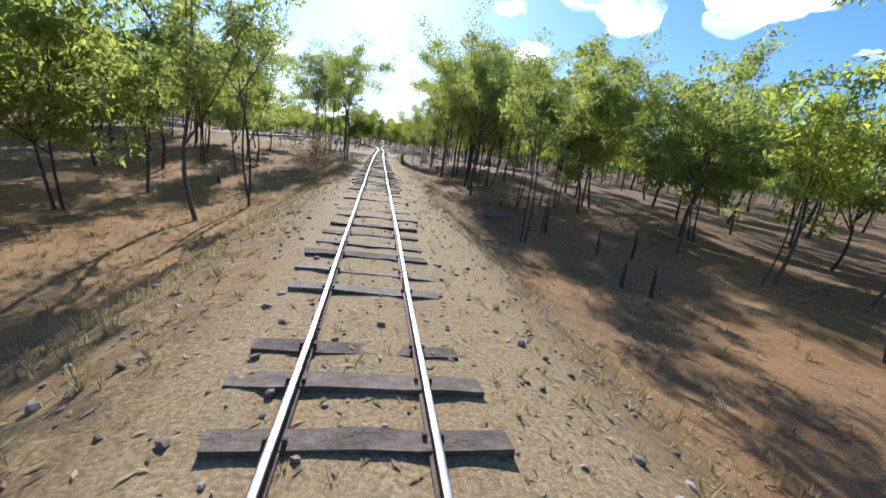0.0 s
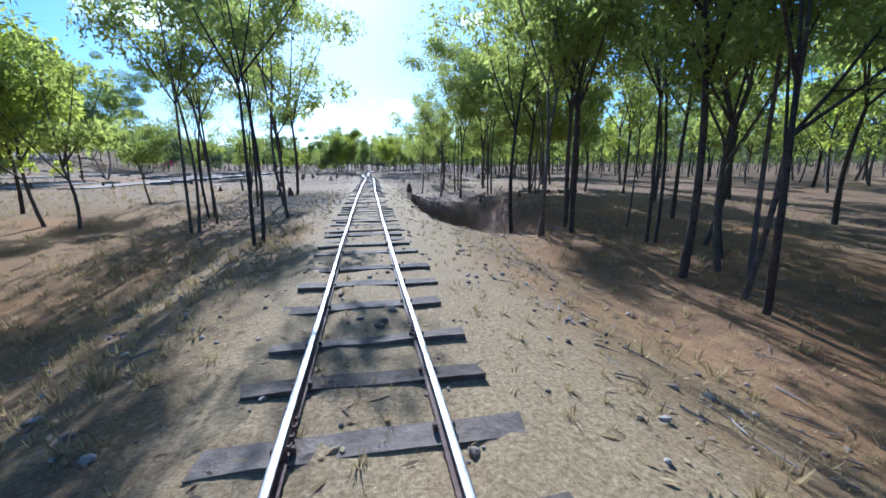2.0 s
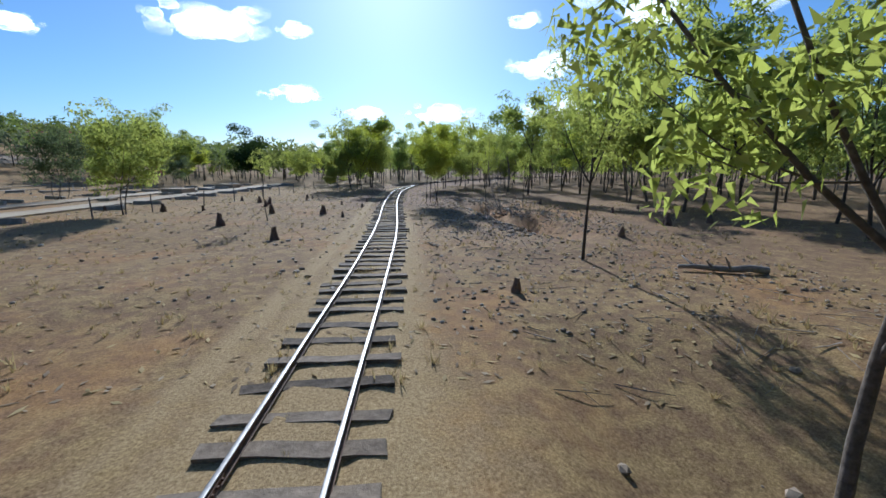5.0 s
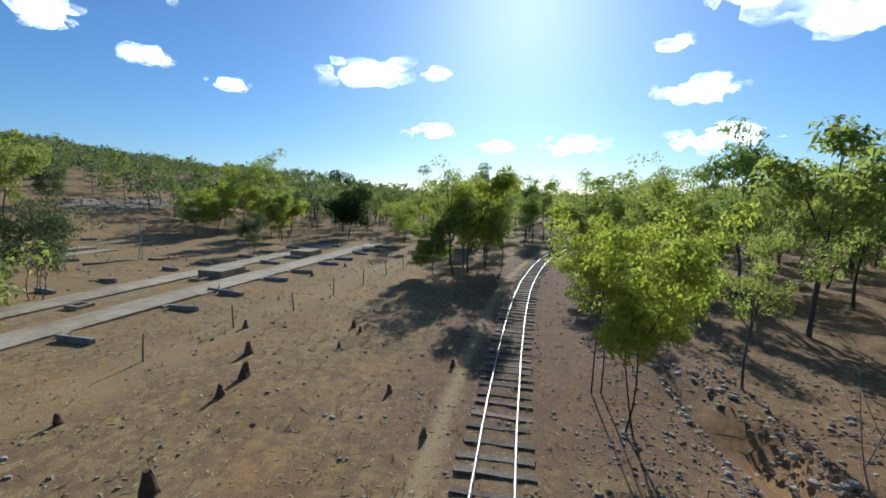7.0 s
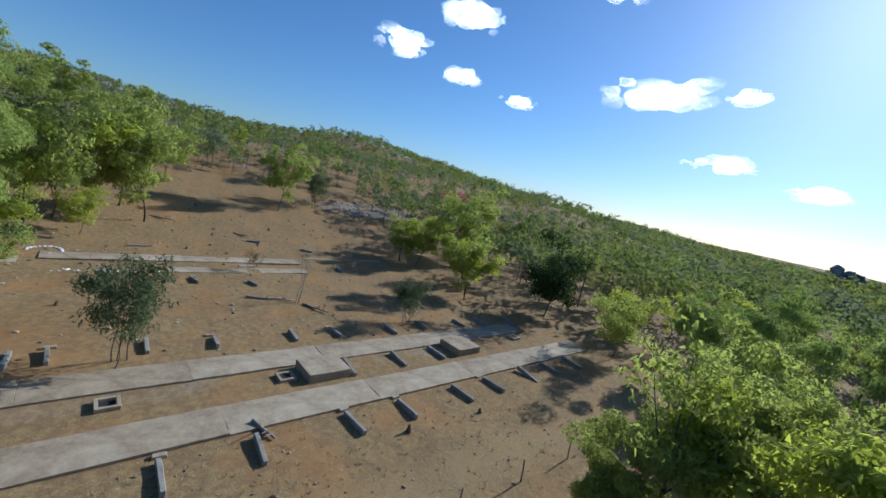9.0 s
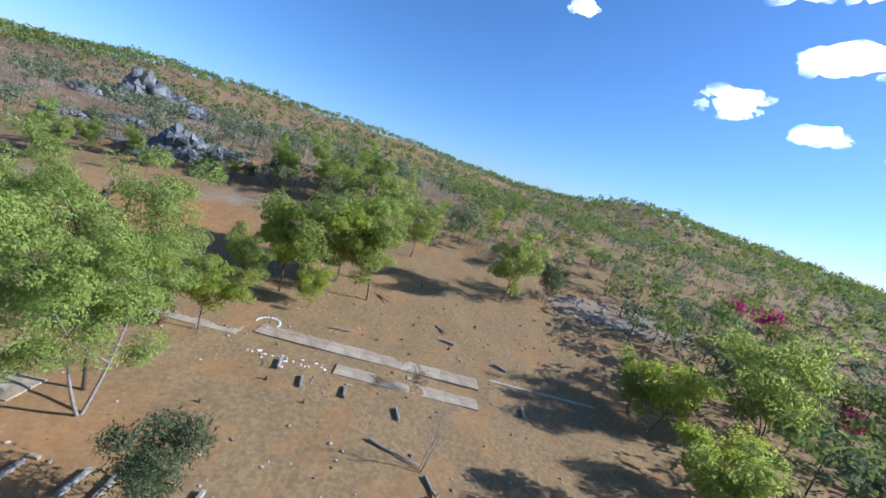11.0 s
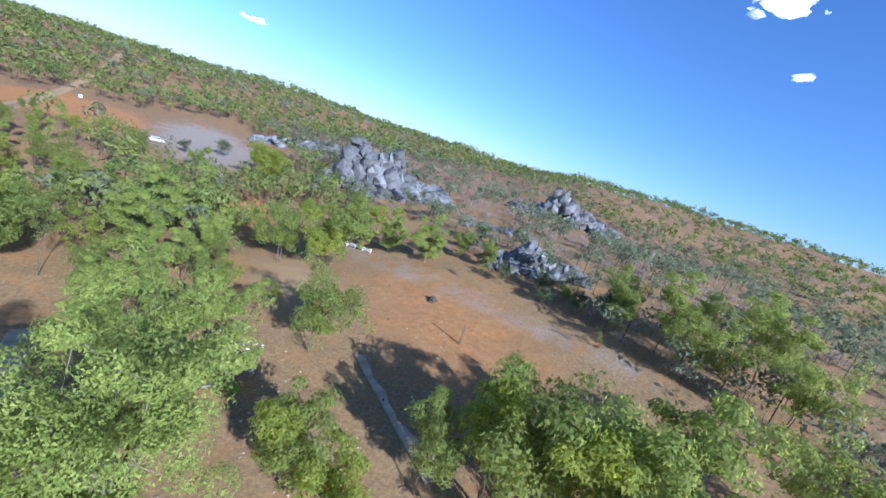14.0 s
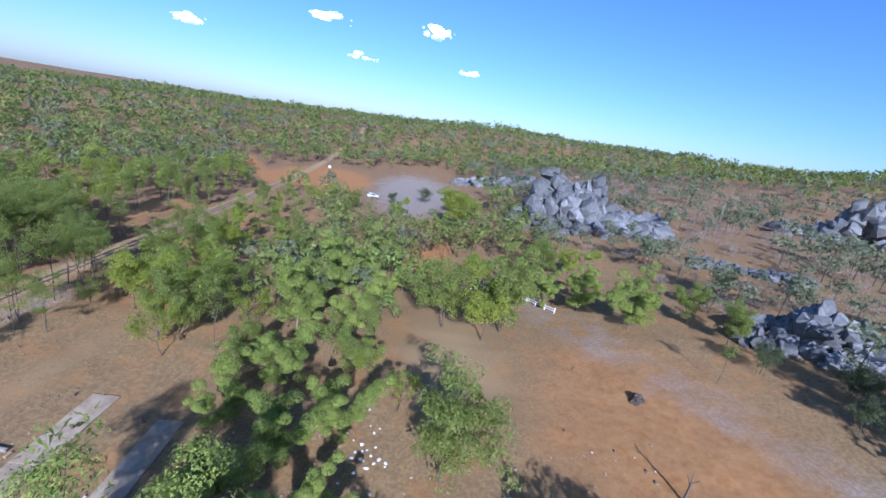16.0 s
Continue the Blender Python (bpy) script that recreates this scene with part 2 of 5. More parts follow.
apart.inputs[1].default_value = (0.5, 0.5, 0.5)
apart.operation, shrink.operation = "SUBTRACT", "LENGTH"
wisp.inputs["Scale"].default_value, wisp.inputs["Detail"].default_value = 5.0, 6.0
for node, lo, hi, a, b in ((fade, 0.20, 0.60, 0.85, 0.0), (veil, 0.36, 0.60, 0.2, 1.0)):
    for key, value in (("From Min", lo), ("From Max", hi), ("To Min", a), ("To Max", b)):
        node.inputs[key].default_value = value
cl.new(spot.outputs["Generated"], apart.inputs[0])
cl.new(spot.outputs["Generated"], wisp.inputs["Vector"])
cl.new(apart.outputs["Vector"], shrink.inputs[0])
cl.new(shrink.outputs["Value"], fade.inputs["Value"])
cl.new(wisp.outputs["Fac"], veil.inputs["Value"])
body = cn.new("ShaderNodeMath")
body.operation = "MULTIPLY"
cl.new(fade.outputs["Result"], body.inputs[0])
cl.new(veil.outputs["Result"], body.inputs[1])
cl.new(body.outputs[0], thin.inputs["Fac"])
cl.new(clear.outputs["BSDF"], thin.inputs[1])
cl.new(puff.outputs["BSDF"], thin.inputs[2])
cl.new(thin.outputs["Shader"], cn["Material Output"].inputs["Surface"])

# ---- helpers of this scene ----
def mesh_of(name, verts, faces, mat, smooth=False):
    me = bpy.data.meshes.new(name)
    me.from_pydata([tuple(map(float, v)) for v in verts], [], [tuple(map(int, f)) for f in faces])
    me.materials.append(mat)
    if smooth:
        me.polygons.foreach_set("use_smooth", [True] * len(me.polygons))
    me.update()
    return me


def part(name, data, mat=None, parent=None, label=""):
    """Links a bmesh or mesh as ONE mesh object under a thing or a part."""
    if isinstance(data, bmesh.types.BMesh):
        me = bpy.data.meshes.new(name)
        data.to_mesh(me)
        data.free()
        me.materials.append(mat)
        data = me
    ob = new(name, data)
    ob.parent = parent
    return tagged(ob, label)


def thing(name, label, category, group="", kind=""):
    return tagged(new(name), label, category, group, kind)


def smooth_step(a, b, v):
    t = np.clip((v - a) / (b - a), 0, 1)
    return t * t * (3 - 2 * t)


def ripple(x, y, size, seed=0.0):
    """Gentle unevenness between -1 and 1."""
    a, b = x / size + seed, y / size - seed * 0.7
    return 0.5 * np.sin(a * 1.7 + 1.3 * np.sin(b * 1.1 + seed)) * np.cos(b * 1.3 + 0.9 * np.sin(a * 0.8)) + 0.3 * np.sin(a * 3.1 + b * 2.3 + 1.0) * np.cos(a * 1.9 - b * 2.9) + 0.2 * np.sin(5.3 * a - 3.7 * b + 2.0 * seed)


# ---- the railway's line and the lie of the land ----
RAIL_Y = [-700, -60, 30, 47, 54, 60, 66, 70, 75, 80, 86, 92, 98, 104, 110, 116, 122, 128, 134, 142, 152, 170, 220]
RAIL_X = [2, 0.3, 0.0, 0.06, 0.14, 0.24, 0.34, 0.38, 0.33, 0.15, -0.1, -0.25, -0.3, -0.25, 0.0, 0.5, 1.25, 2.3, 3.7, 6.3, 11.0, 24, 68]


def rail_x(y):
    return (np.interp(y - 3, RAIL_Y, RAIL_X) + np.interp(y, RAIL_Y, RAIL_X) + np.interp(y + 3, RAIL_Y, RAIL_X)) / 3


RIDGE_AZ = [-180, -170, -160, -150, -140, -125, -90, -40, -10, 0, 10, 20, 30, 40, 48, 55, 62, 70, 78, 86, 94, 102, 110, 118, 126, 134, 142, 150, 158, 166, 174, 180]
RIDGE_H = [38, 36, 27, 27, 17, 15, 13, 9, 8, 8, 10, 18, 24, 37, 47, 53, 44, 31, 32, 39, 45, 49, 51, 56, 57, 52, 49, 48, 47, 48, 43, 38]


def land(x, y, rough=True):
    """Height of the ground."""
    x, y = np.asarray(x, float), np.asarray(y, float)
    r, az = np.hypot(x + 40, y - 90), np.degrees(np.arctan2(-(x + 40), y - 90))
    off = np.abs(x - rail_x(y))
    z = 15 * smooth_step(50, 150, -x) * smooth_step(-260, -100, y) * (1 - smooth_step(300, 420, y))
    z = z + np.maximum(np.interp(az, RIDGE_AZ, RIDGE_H) - 8, 0) * smooth_step(170, 560, r)
    bank = np.interp(y, [-60, -20, 0, 12, 20, 27, 35, 42, 60], [0.8, 1.5, 1.7, 1.7, 1.2, 0.9, 0.5, 0.1, 0.0])
    z = z - bank * smooth_step(1.7, 5.5, off)
    z = z - (2.3 + 0.5 * ripple(x, y, 1.6)) * smooth_step(2.3, 3.7, x + 0.25 * ripple(x, y, 1.3)) * (1 - smooth_step(6.3, 8.6, x)) * smooth_step(32, 37, y) * (1 - smooth_step(42, 47, y))
    z = z - 0.7 * smooth_step(2.8, 4.6, x) * (1 - smooth_step(7, 10, x)) * smooth_step(44, 48, y) * (1 - smooth_step(56, 64, y))
    cut = x - 7.6 - (90 - y) * 0.13 - 0.5 * ripple(x, y, 4.0)
    z = z - (1.15 + 0.4 * ripple(x, y, 2.0)) * np.exp(-(cut / np.where(cut > 0, 0.5, 1.2)) ** 2) * smooth_step(70, 76, y) * (1 - smooth_step(90, 97, y))
    if rough:
        away = smooth_step(1.5, 6, off) * (1 - 0.8 * smooth_step(-37, -34, x) * (1 - smooth_step(-20, -18, x)) * smooth_step(52, 56, y) * (1 - smooth_step(138, 142, y)))
        z = z + away * (0.10 * ripple(x, y, 3.1) + 0.16 * ripple(x, y, 9.0, 2.0)) + 0.015 * ripple(x, y, 0.7, 4.0)
        z = z + smooth_step(150, 400, r) * 5.0 * ripple(x, y, 70.0, 1.0)
    z = z + 0.045 * (1 - smooth_step(0.38, 0.5, off)) * np.clip(0.6 + 0.8 * ripple(x, y, 1.1, 6.0), 0, 1.3)
    z = z + 0.05 * smooth_step(0.6, 0.8, off) * (1 - smooth_step(1.0, 1.3, off)) * np.clip(0.2 + ripple(x, y, 0.9, 3.0), 0, 1)
    z = z - 0.152 - 0.06 * smooth_step(0.9, 1.7, off) - 0.025 * smooth_step(52, 66, y)
    return z


def build_ground():
    def steps(lo, hi, fine, far, grow):
        mid = list(np.arange(lo, hi, fine))
        s, a, b = fine, mid[0], mid[-1]
        left, right = [], []
        while a > -far:
            s *= grow
            a -= s
            left.append(a)
        s = fine
        while b < far:
            s *= grow
            b += s
            right.append(b)
        return np.array(left[::-1] + mid + right)

    inner = np.concatenate([np.arange(-7.0, -1.4, 0.35), np.arange(-1.4, 1.4, 0.14), np.arange(1.4, 7.0, 0.35)])
    xs = steps(-100, 40, 1.4, 3800, 1.09)
    xs = np.unique(np.concatenate([xs[(xs < -7) | (xs > 7)], inner]))
    ys = steps(-20, 150, 0.5, 3800, 1.09)
    gx, gy = np.meshgrid(xs, ys)
    z = land(gx, gy)
    verts = np.stack([gx, gy, z], -1).reshape(-1, 3)
    w, h = len(xs), len(ys)
    i = (np.arange(h - 1)[:, None] * w + np.arange(w - 1)[None, :]).ravel()
    faces = np.stack([i, i + 1, i + w + 1, i + w], -1)
    me = mesh_of("ground", verts, faces, GROUND, True)
    x, y = verts[:, 0], verts[:, 1]
    off = np.abs(x - rail_x(y))
    side = x - rail_x(y)
    sand = 0.75 * (1 - smooth_step(0.9, 2.2, off)) * (1 - 0.85 * smooth_step(76, 92, y)) + 0.6 * np.exp(-((side - 2.1) / 0.9) ** 2) * (1 - smooth_step(50, 70, y))
    sand = np.maximum(sand, 0.8 * np.exp(-((side + 1.9) / 0.4) ** 2) * smooth_step(50, 62, y))
    sand = np.maximum(sand, 0.45 * np.exp(-((x + 15.5 - 0.03 * (y - 90)) / 2.4) ** 2) * smooth_step(20, 60, y))
    sand = np.maximum(sand, 0.6 * smooth_step(0, 1, 1 - np.hypot((x + 60) / 14, (y - 45) / 30)))
    earth = np.maximum(0.62 * smooth_step(0, 0.8, 1 - np.hypot((x + 81) / 23, (y - 60) / 38)), 0.75 * smooth_step(0, 0.6, 1 - np.hypot((x + 58) / 9, (y + 8) / 38)))
    earth = np.maximum(earth, 0.95 * smooth_step(0, 0.6, 1 - np.hypot((x + 8) / 34, (y + 100) / 45)))
    earth = np.maximum(earth, 0.5 * smooth_step(0, 0.8, 1 - np.hypot((x + 34) / 16, (y - 84) / 20)))
    earth = np.maximum(earth, 0.45 * smooth_step(0, 0.8, 1 - np.hypot((x - 11) / 10, (y - 85) / 14)))
    road = np.exp(-((x - 30 - (-115 - y) * 0.62) / 5) ** 2) * (y < -70) * (y > -135)
    earth = np.maximum(earth, road)
    earth = np.maximum(earth, 0.42 * smooth_step(2.6, 5.5, off) * (1 - smooth_step(13, 20, off)) * (1 - smooth_step(36, 52, y)) * smooth_step(-60, -20, y))
    earth = np.maximum(earth, 0.5 * np.exp(-((x - 7.6 - (90 - y) * 0.13) / 1.2) ** 2) * smooth_step(70, 76, y) * (1 - smooth_step(90, 97, y)))
    earth = np.maximum(earth, 0.4 * smooth_step(2.6, 4.0, x) * (1 - smooth_step(7, 10, x)) * smooth_step(32, 37, y) * (1 - smooth_step(44, 60, y)))
    grey = 0.9 * smooth_step(0, 0.8, 1 - np.hypot((x + 52) / 31, (y + 95) / 80))
    grey = np.maximum(grey, 0.42 * np.exp(-((x + 76 + 0.42 * (y - 25)) / 5.5) ** 2) * smooth_step(5, 25, y) * (1 - smooth_step(80, 95, y)))
    grey = np.maximum(grey, 0.3 * smooth_step(0, 0.5, 1 - np.hypot((x + 28) / 2.2, (y - 95) / 45)))
    grey = np.maximum(grey, 0.6 * smooth_step(0, 0.6, 1 - np.hypot((x + 88) / 8, (y - 148) / 22)))
    # litter on the right; past y 60 it also darkens for tree shadow
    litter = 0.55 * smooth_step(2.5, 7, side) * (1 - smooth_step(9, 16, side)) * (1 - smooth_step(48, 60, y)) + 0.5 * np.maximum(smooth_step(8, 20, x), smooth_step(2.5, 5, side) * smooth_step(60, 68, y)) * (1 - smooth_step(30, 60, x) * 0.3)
    # dark ground and tree shadow painted together along the track past y 76
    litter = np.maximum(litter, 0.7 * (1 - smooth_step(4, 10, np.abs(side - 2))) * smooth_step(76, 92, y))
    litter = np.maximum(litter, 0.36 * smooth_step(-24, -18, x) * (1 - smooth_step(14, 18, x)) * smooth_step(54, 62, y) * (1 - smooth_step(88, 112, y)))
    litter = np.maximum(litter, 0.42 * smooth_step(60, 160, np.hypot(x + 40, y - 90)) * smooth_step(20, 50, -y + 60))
    # gully floor at full strength: soil darkened in place of the trees' shade
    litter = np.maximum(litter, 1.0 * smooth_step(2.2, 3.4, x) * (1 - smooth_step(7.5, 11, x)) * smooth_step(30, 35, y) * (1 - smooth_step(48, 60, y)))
    for name, values in (("sand", sand), ("earth", earth), ("grey", grey), ("litter", litter)):
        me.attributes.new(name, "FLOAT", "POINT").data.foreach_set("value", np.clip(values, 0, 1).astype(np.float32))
    tagged(new("ground", me), "dry brown earth with straw, sand and orange patches", "ground", kind="structure")


build_ground()

# ---- trees ----
def tube(points, radii, sides=6):
    """Vertices and faces of a tapered tube along points."""
    p = np.array(points, float)
    d = np.gradient(p, axis=0)
    d /= np.linalg.norm(d, axis=1, keepdims=True) + 1e-9
    side = np.cross(d, np.where(np.abs(d[:, :1]) > 0.9, (0, 1, 0), (1, 0, 0)))
    side /= np.linalg.norm(side, axis=1, keepdims=True) + 1e-9
    up = np.cross(d, side)
    a = np.arange(sides) * 2 * np.pi / sides
    ring = side[:, None] * np.cos(a)[None, :, None] + up[:, None] * np.sin(a)[None, :, None]
    v = (p[:, None] + ring * np.array(radii, float)[:, None, None]).reshape(-1, 3)
    f = [(i * sides + j, i * sides + (j + 1) % sides, (i + 1) * sides + (j + 1) % sides, (i + 1) * sides + j) for i in range(len(p) - 1) for j in range(sides)]
    f.append(tuple(range(len(v) - sides, len(v))))
    return v, f


def join(pieces):
    verts, faces, n = [], [], 0
    for v, f in pieces:
        verts.append(np.asarray(v))
        faces += [tuple(i + n for i in q) for q in f]
        n += len(v)
    return np.concatenate(verts), faces


def leaves(rng, centres, spread, count, length, width, droop, pad=0.0):
    """Leaves about the centres: pointed blades, hanging more or less. pad: how far they lie like shingles on a rounded clump."""
    centres = np.array(centres)
    c = np.repeat(centres, max(1, count // len(centres)), axis=0)
    size = np.repeat(0.7 + 0.6 * rng.random((len(centres), 1)), max(1, count // len(centres)), axis=0)
    n = len(c)
    u = rng.normal(size=(n, 3))
    u[:, 2] += 0.55 * pad * np.abs(u[:, 2])
    u /= np.linalg.norm(u, axis=1, keepdims=True) + 1e-9
    at = c + u * np.asarray(spread) * size * rng.random((n, 1)) ** (0.36 - 0.14 * pad)
    way = rng.normal(size=(n, 3))
    way[:, 2] -= droop
    out = (1 + 0.9 * pad) * u + np.array([0, 0, 0.45 + 0.35 * pad]) + (0.85 - 0.4 * pad) * rng.normal(size=(n, 3))
    out /= np.linalg.norm(out, axis=1, keepdims=True)
    way -= 0.8 * pad * out * (way * out).sum(1, keepdims=True)
    way /= np.linalg.norm(way, axis=1, keepdims=True)
    side = np.cross(way, out)
    side /= np.linalg.norm(side, axis=1, keepdims=True) + 1e-9
    s = (0.65 + 0.7 * rng.random((n, 1)))
    L, W = length * s, width * s
    v = np.stack([at - side * W, at + side * W, at + way * L], 1).reshape(-1, 3)
    return v, np.arange(3 * n).reshape(-1, 3)


def grow(rng, h, stems, fork, spread, lean=0.08, thick=1.0, clump=0.85, twigs=3, low=0.0):
    """Limbs of a gum tree and the places of its leaf clumps."""
    limbs, ends = [], []
    for s in range(stems):
        base = np.array([rng.normal() * 0.18, rng.normal() * 0.18, -0.25]) * (stems > 1) + np.array([0, 0, -0.25]) * (stems == 1)
        r0 = (0.008 * h + 0.022) * thick * (0.75 if stems > 1 else 1.0)
        tip = np.array([rng.normal() * lean * h, rng.normal() * lean * h, h * fork * (0.85 + 0.3 * rng.random())])
        ts = np.linspace(0, 1, 6)[:, None]
        bend = rng.normal(size=3) * 0.02 * h * np.array([1, 1, 0])
        line = base + (tip - base) * ts + bend * np.sin(np.pi * ts)
        limbs.append((line, r0 * np.linspace(1.15, 0.62, 6), 8))
        n = rng.integers(3, 6) if stems == 1 else rng.integers(2, 4)
        a0 = rng.random() * 6.28
        for k in range(n):
            a = a0 + k * 6.28 / n + rng.normal() * 0.35
            start = line[-1] if k < 2 else line[rng.integers(3, 6)]
            up = h * (1 - fork) * (0.55 + 0.4 * rng.random()) * (1.0 if k else 1.12)
            out = spread * (0.35 + 0.6 * rng.random()) * (1.0 if k else 0.3)
            end = start + np.array([np.cos(a) * out, np.sin(a) * out, up])
            knee = start + (end - start) * 0.45 + np.array([np.cos(a), np.sin(a), -0.5]) * 0.12 * out
            t2 = np.linspace(0, 1, 5)[:, None]
            line2 = (1 - t2) ** 2 * start + 2 * t2 * (1 - t2) * knee + t2 ** 2 * end
            limbs.append((line2, r0 * 0.55 * np.linspace(1, 0.3, 5), 6))
            for j in range(twigs):
                q = line2[rng.integers(1, 5)]
                b = a + rng.normal() * 1.0
                e2 = q + np.array([np.cos(b), np.sin(b), 0.55 + 0.5 * rng.normal()]) * spread * (0.2 + 0.3 * rng.random())
                limbs.append((np.linspace(q, e2, 3) + np.array([[0, 0, 0], [0, 0, -0.05 * spread], [0, 0, 0]]), r0 * 0.2 * np.linspace(1, 0.35, 3), 4))
                ends.append(e2)
                ends.append((q + e2) / 2 + rng.normal(size=3) * 0.25)
            ends.append(end)
            ends.append(end + rng.normal(size=3) * np.array([0.8, 0.8, 0.4]) * clump)
        if low:
            for k in range(int(low)):
                a, zz = rng.random() * 6.28, h * (0.27 + 0.3 * rng.random())
                ends.append(np.array([np.cos(a) * spread * 0.6 * rng.random(), np.sin(a) * spread * 0.6 * rng.random(), zz]))
    return limbs, ends


def make_tree(name, seed, h, leaf, bark, label, category="tree", stems=1, fork=0.45, spread=3.0, count=5000, length=0.24, width=0.05, clump=0.85,
              droop=0.9, thick=1.0, twigs=3, lean=0.05, low=0, pad=0.5, group="trees"):
    rng = np.random.default_rng(seed)
    limbs, ends = grow(rng, h, stems, fork, spread, lean, thick, clump, twigs, low)
    ob = thing(name, label, category, group)
    v, f = join([tube(*limb) for limb in limbs])
    part("trunk", mesh_of("trunk", v, f, bark, True), parent=ob)
    if count:
        v, f = leaves(rng, ends, (clump, clump, clump * 0.72), count, length, width, droop, pad)
        part("crown", mesh_of("crown", v, f, leaf), parent=ob)
    return ob


def stand(x, y, turn=0.0, size=1.0, lean=0.0, sink=0.0):
    return Matrix.Translation((x, y, float(land(x, y)) - sink)) @ Euler((radians(lean), 0, radians(turn))).to_matrix().to_4x4() @ Matrix.Diagonal((size, size, size, 1))


KINDS = {
    # tall open gums along the line
    "tall": [make_tree("gum_tree", 11 + i, 11.0, LEAF, BARK, "tall slender gum tree with sparse hanging leaves", fork=0.5, spread=3.4, count=4900, length=0.21, width=0.043, thick=0.72, stems=1 + i % 2, clump=0.72, lean=0.015, twigs=4) for i in range(4)],
    # thin saplings
    "thin": [make_tree("sapling", 31 + i, 7.0, LEAF, BARK, "thin dark-stemmed young gum with few leaves", fork=0.6, spread=1.1, count=800, length=0.18, width=0.035, thick=0.55, clump=0.5, twigs=2) for i in range(3)],
    # broad bright trees
    "broad": [make_tree("gum_tree", 51 + i, 8.0, LEAF_YELLOW if i % 2 else LEAF, BARK, "broad yellow-green gum tree with a rounded crown", fork=0.33, spread=4.2, count=8400, length=0.26, width=0.07, clump=0.9, twigs=6, stems=1 + (i == 2), thick=0.9, low=5, pad=0.8) for i in range(4)],
    # lush near canopies seen from above
    "lush": [make_tree("gum_tree", 71 + i, 10.0, LEAF_GREY if i < 2 else LEAF, PALE_BARK, "leafy grey-green gum tree with a full drooping crown", fork=0.36, spread=6.3, count=27000, length=0.24, width=0.068, clump=1.15, twigs=6, low=8, pad=0.95) for i in range(3)],
    "grand": [make_tree("gum_tree", 77, 16.0, LEAF_GREY, PALE_BARK, "large leafy gum tree with a full drooping crown", fork=0.36, spread=8.2, count=70000, length=0.19, width=0.046, clump=1.15, twigs=8, low=8, stems=2, pad=0.9)],
    # bright round heads on bare stems
    "bright": [make_tree("gum_tree", 61 + i, 8.0, LEAF_YELLOW, BARK, "bright yellow-green gum tree with a round head on bare stems", fork=0.42, spread=2.9, count=13000, length=0.19, width=0.045, clump=0.72, twigs=6, stems=2, thick=0.6, pad=0.6) for i in range(2)],
    # multi-stemmed feathery shrubs
    "shrub": [make_tree("shrub", 91 + i, 4.0, LEAF_OLIVE, BARK, "grey-green feathery shrub with several stems", "shrub", stems=4, fork=0.3, spread=1.7, count=5200, length=0.18, width=0.034, clump=0.55, lean=0.09, thick=0.6, group="shrubs") for i in range(2)],
    "brown": [make_tree("dry_shrub", 97, 3.6, LEAF_BROWN, DEAD_WOOD, "dry brown bush with withered leaves", "shrub", stems=4, fork=0.3, spread=1.8, count=1500, length=0.16, width=0.04, clump=0.6, lean=0.14, thick=0.5, group="shrubs")],
    "bare": [make_tree("bare_tree", 101 + i, 4.2, LEAF, DEAD_WOOD, "bare grey dead tree without leaves", "dead tree", stems=3, fork=0.4, spread=2.0, count=0, lean=0.13, thick=0.7, twigs=6, group="dead trees") for i in range(2)],
    "dark": [make_tree("fig_tree", 111, 9.0, LEAF_DARK, BARK, "dense dark green tree with foliage to the ground", fork=0.2, spread=4.6, count=9000, length=0.3, width=0.1, clump=1.5, low=14)],
    "pink": [make_tree("bougainvillea", 121, 2.6, PETAL, BARK, "bright pink flowering bougainvillea bush", "bush", stems=3, fork=0.25, spread=1.9, count=2400, length=0.2, width=0.08, clump=0.8, lean=0.15, thick=0.4, low=6, group="shrubs")],
    # lighter stock for the woods behind
    "wood": [make_tree("gum_tree", 131 + i, 9.5, (LEAF, LEAF_YELLOW, LEAF, LEAF_GREY)[i], BARK, "gum tree with an open crown in the woodland", fork=(0.5, 0.42, 0.35, 0.4)[i], spread=(2.8, 3.2, 3.4, 3.0)[i], count=2400, length=0.33, width=0.075, clump=0.85, twigs=4, lean=0.03, low=3) for i in range(4)],
}
TAKEN = {}


def plant(kind, x, y, h=None, which=None, turn=None, lean=0.0, label=""):
    """Stands a tree of a kind at x, y; the first use of a model takes the model itself."""
    rng = random.Random(int(x * 131 + y * 977))
    stock = KINDS[kind]
    which = (rng.randrange(len(stock)) if which is None else which) % len(stock)
    full = {"tall": 11.0, "thin": 7.0, "broad": 8.0, "bright": 8.0, "lush": 10.0, "shrub": 4.0, "brown": 3.6, "bare": 4.2, "grand": 16.0, "dark": 9.0, "pink": 2.6, "wood": 9.5}[kind]
    size = (h or full * rng.uniform(0.8, 1.2)) / full
    m = stand(x, y, rng.uniform(0, 360) if turn is None else turn, size, lean)
    ob = stock[which]
    if (kind, which) in TAKEN:
        ob = copy_thing(ob, m)
    else:
        TAKEN[kind, which] = True
        ob.matrix_basis = m
    if label:
        tagged(ob, label)
    return ob


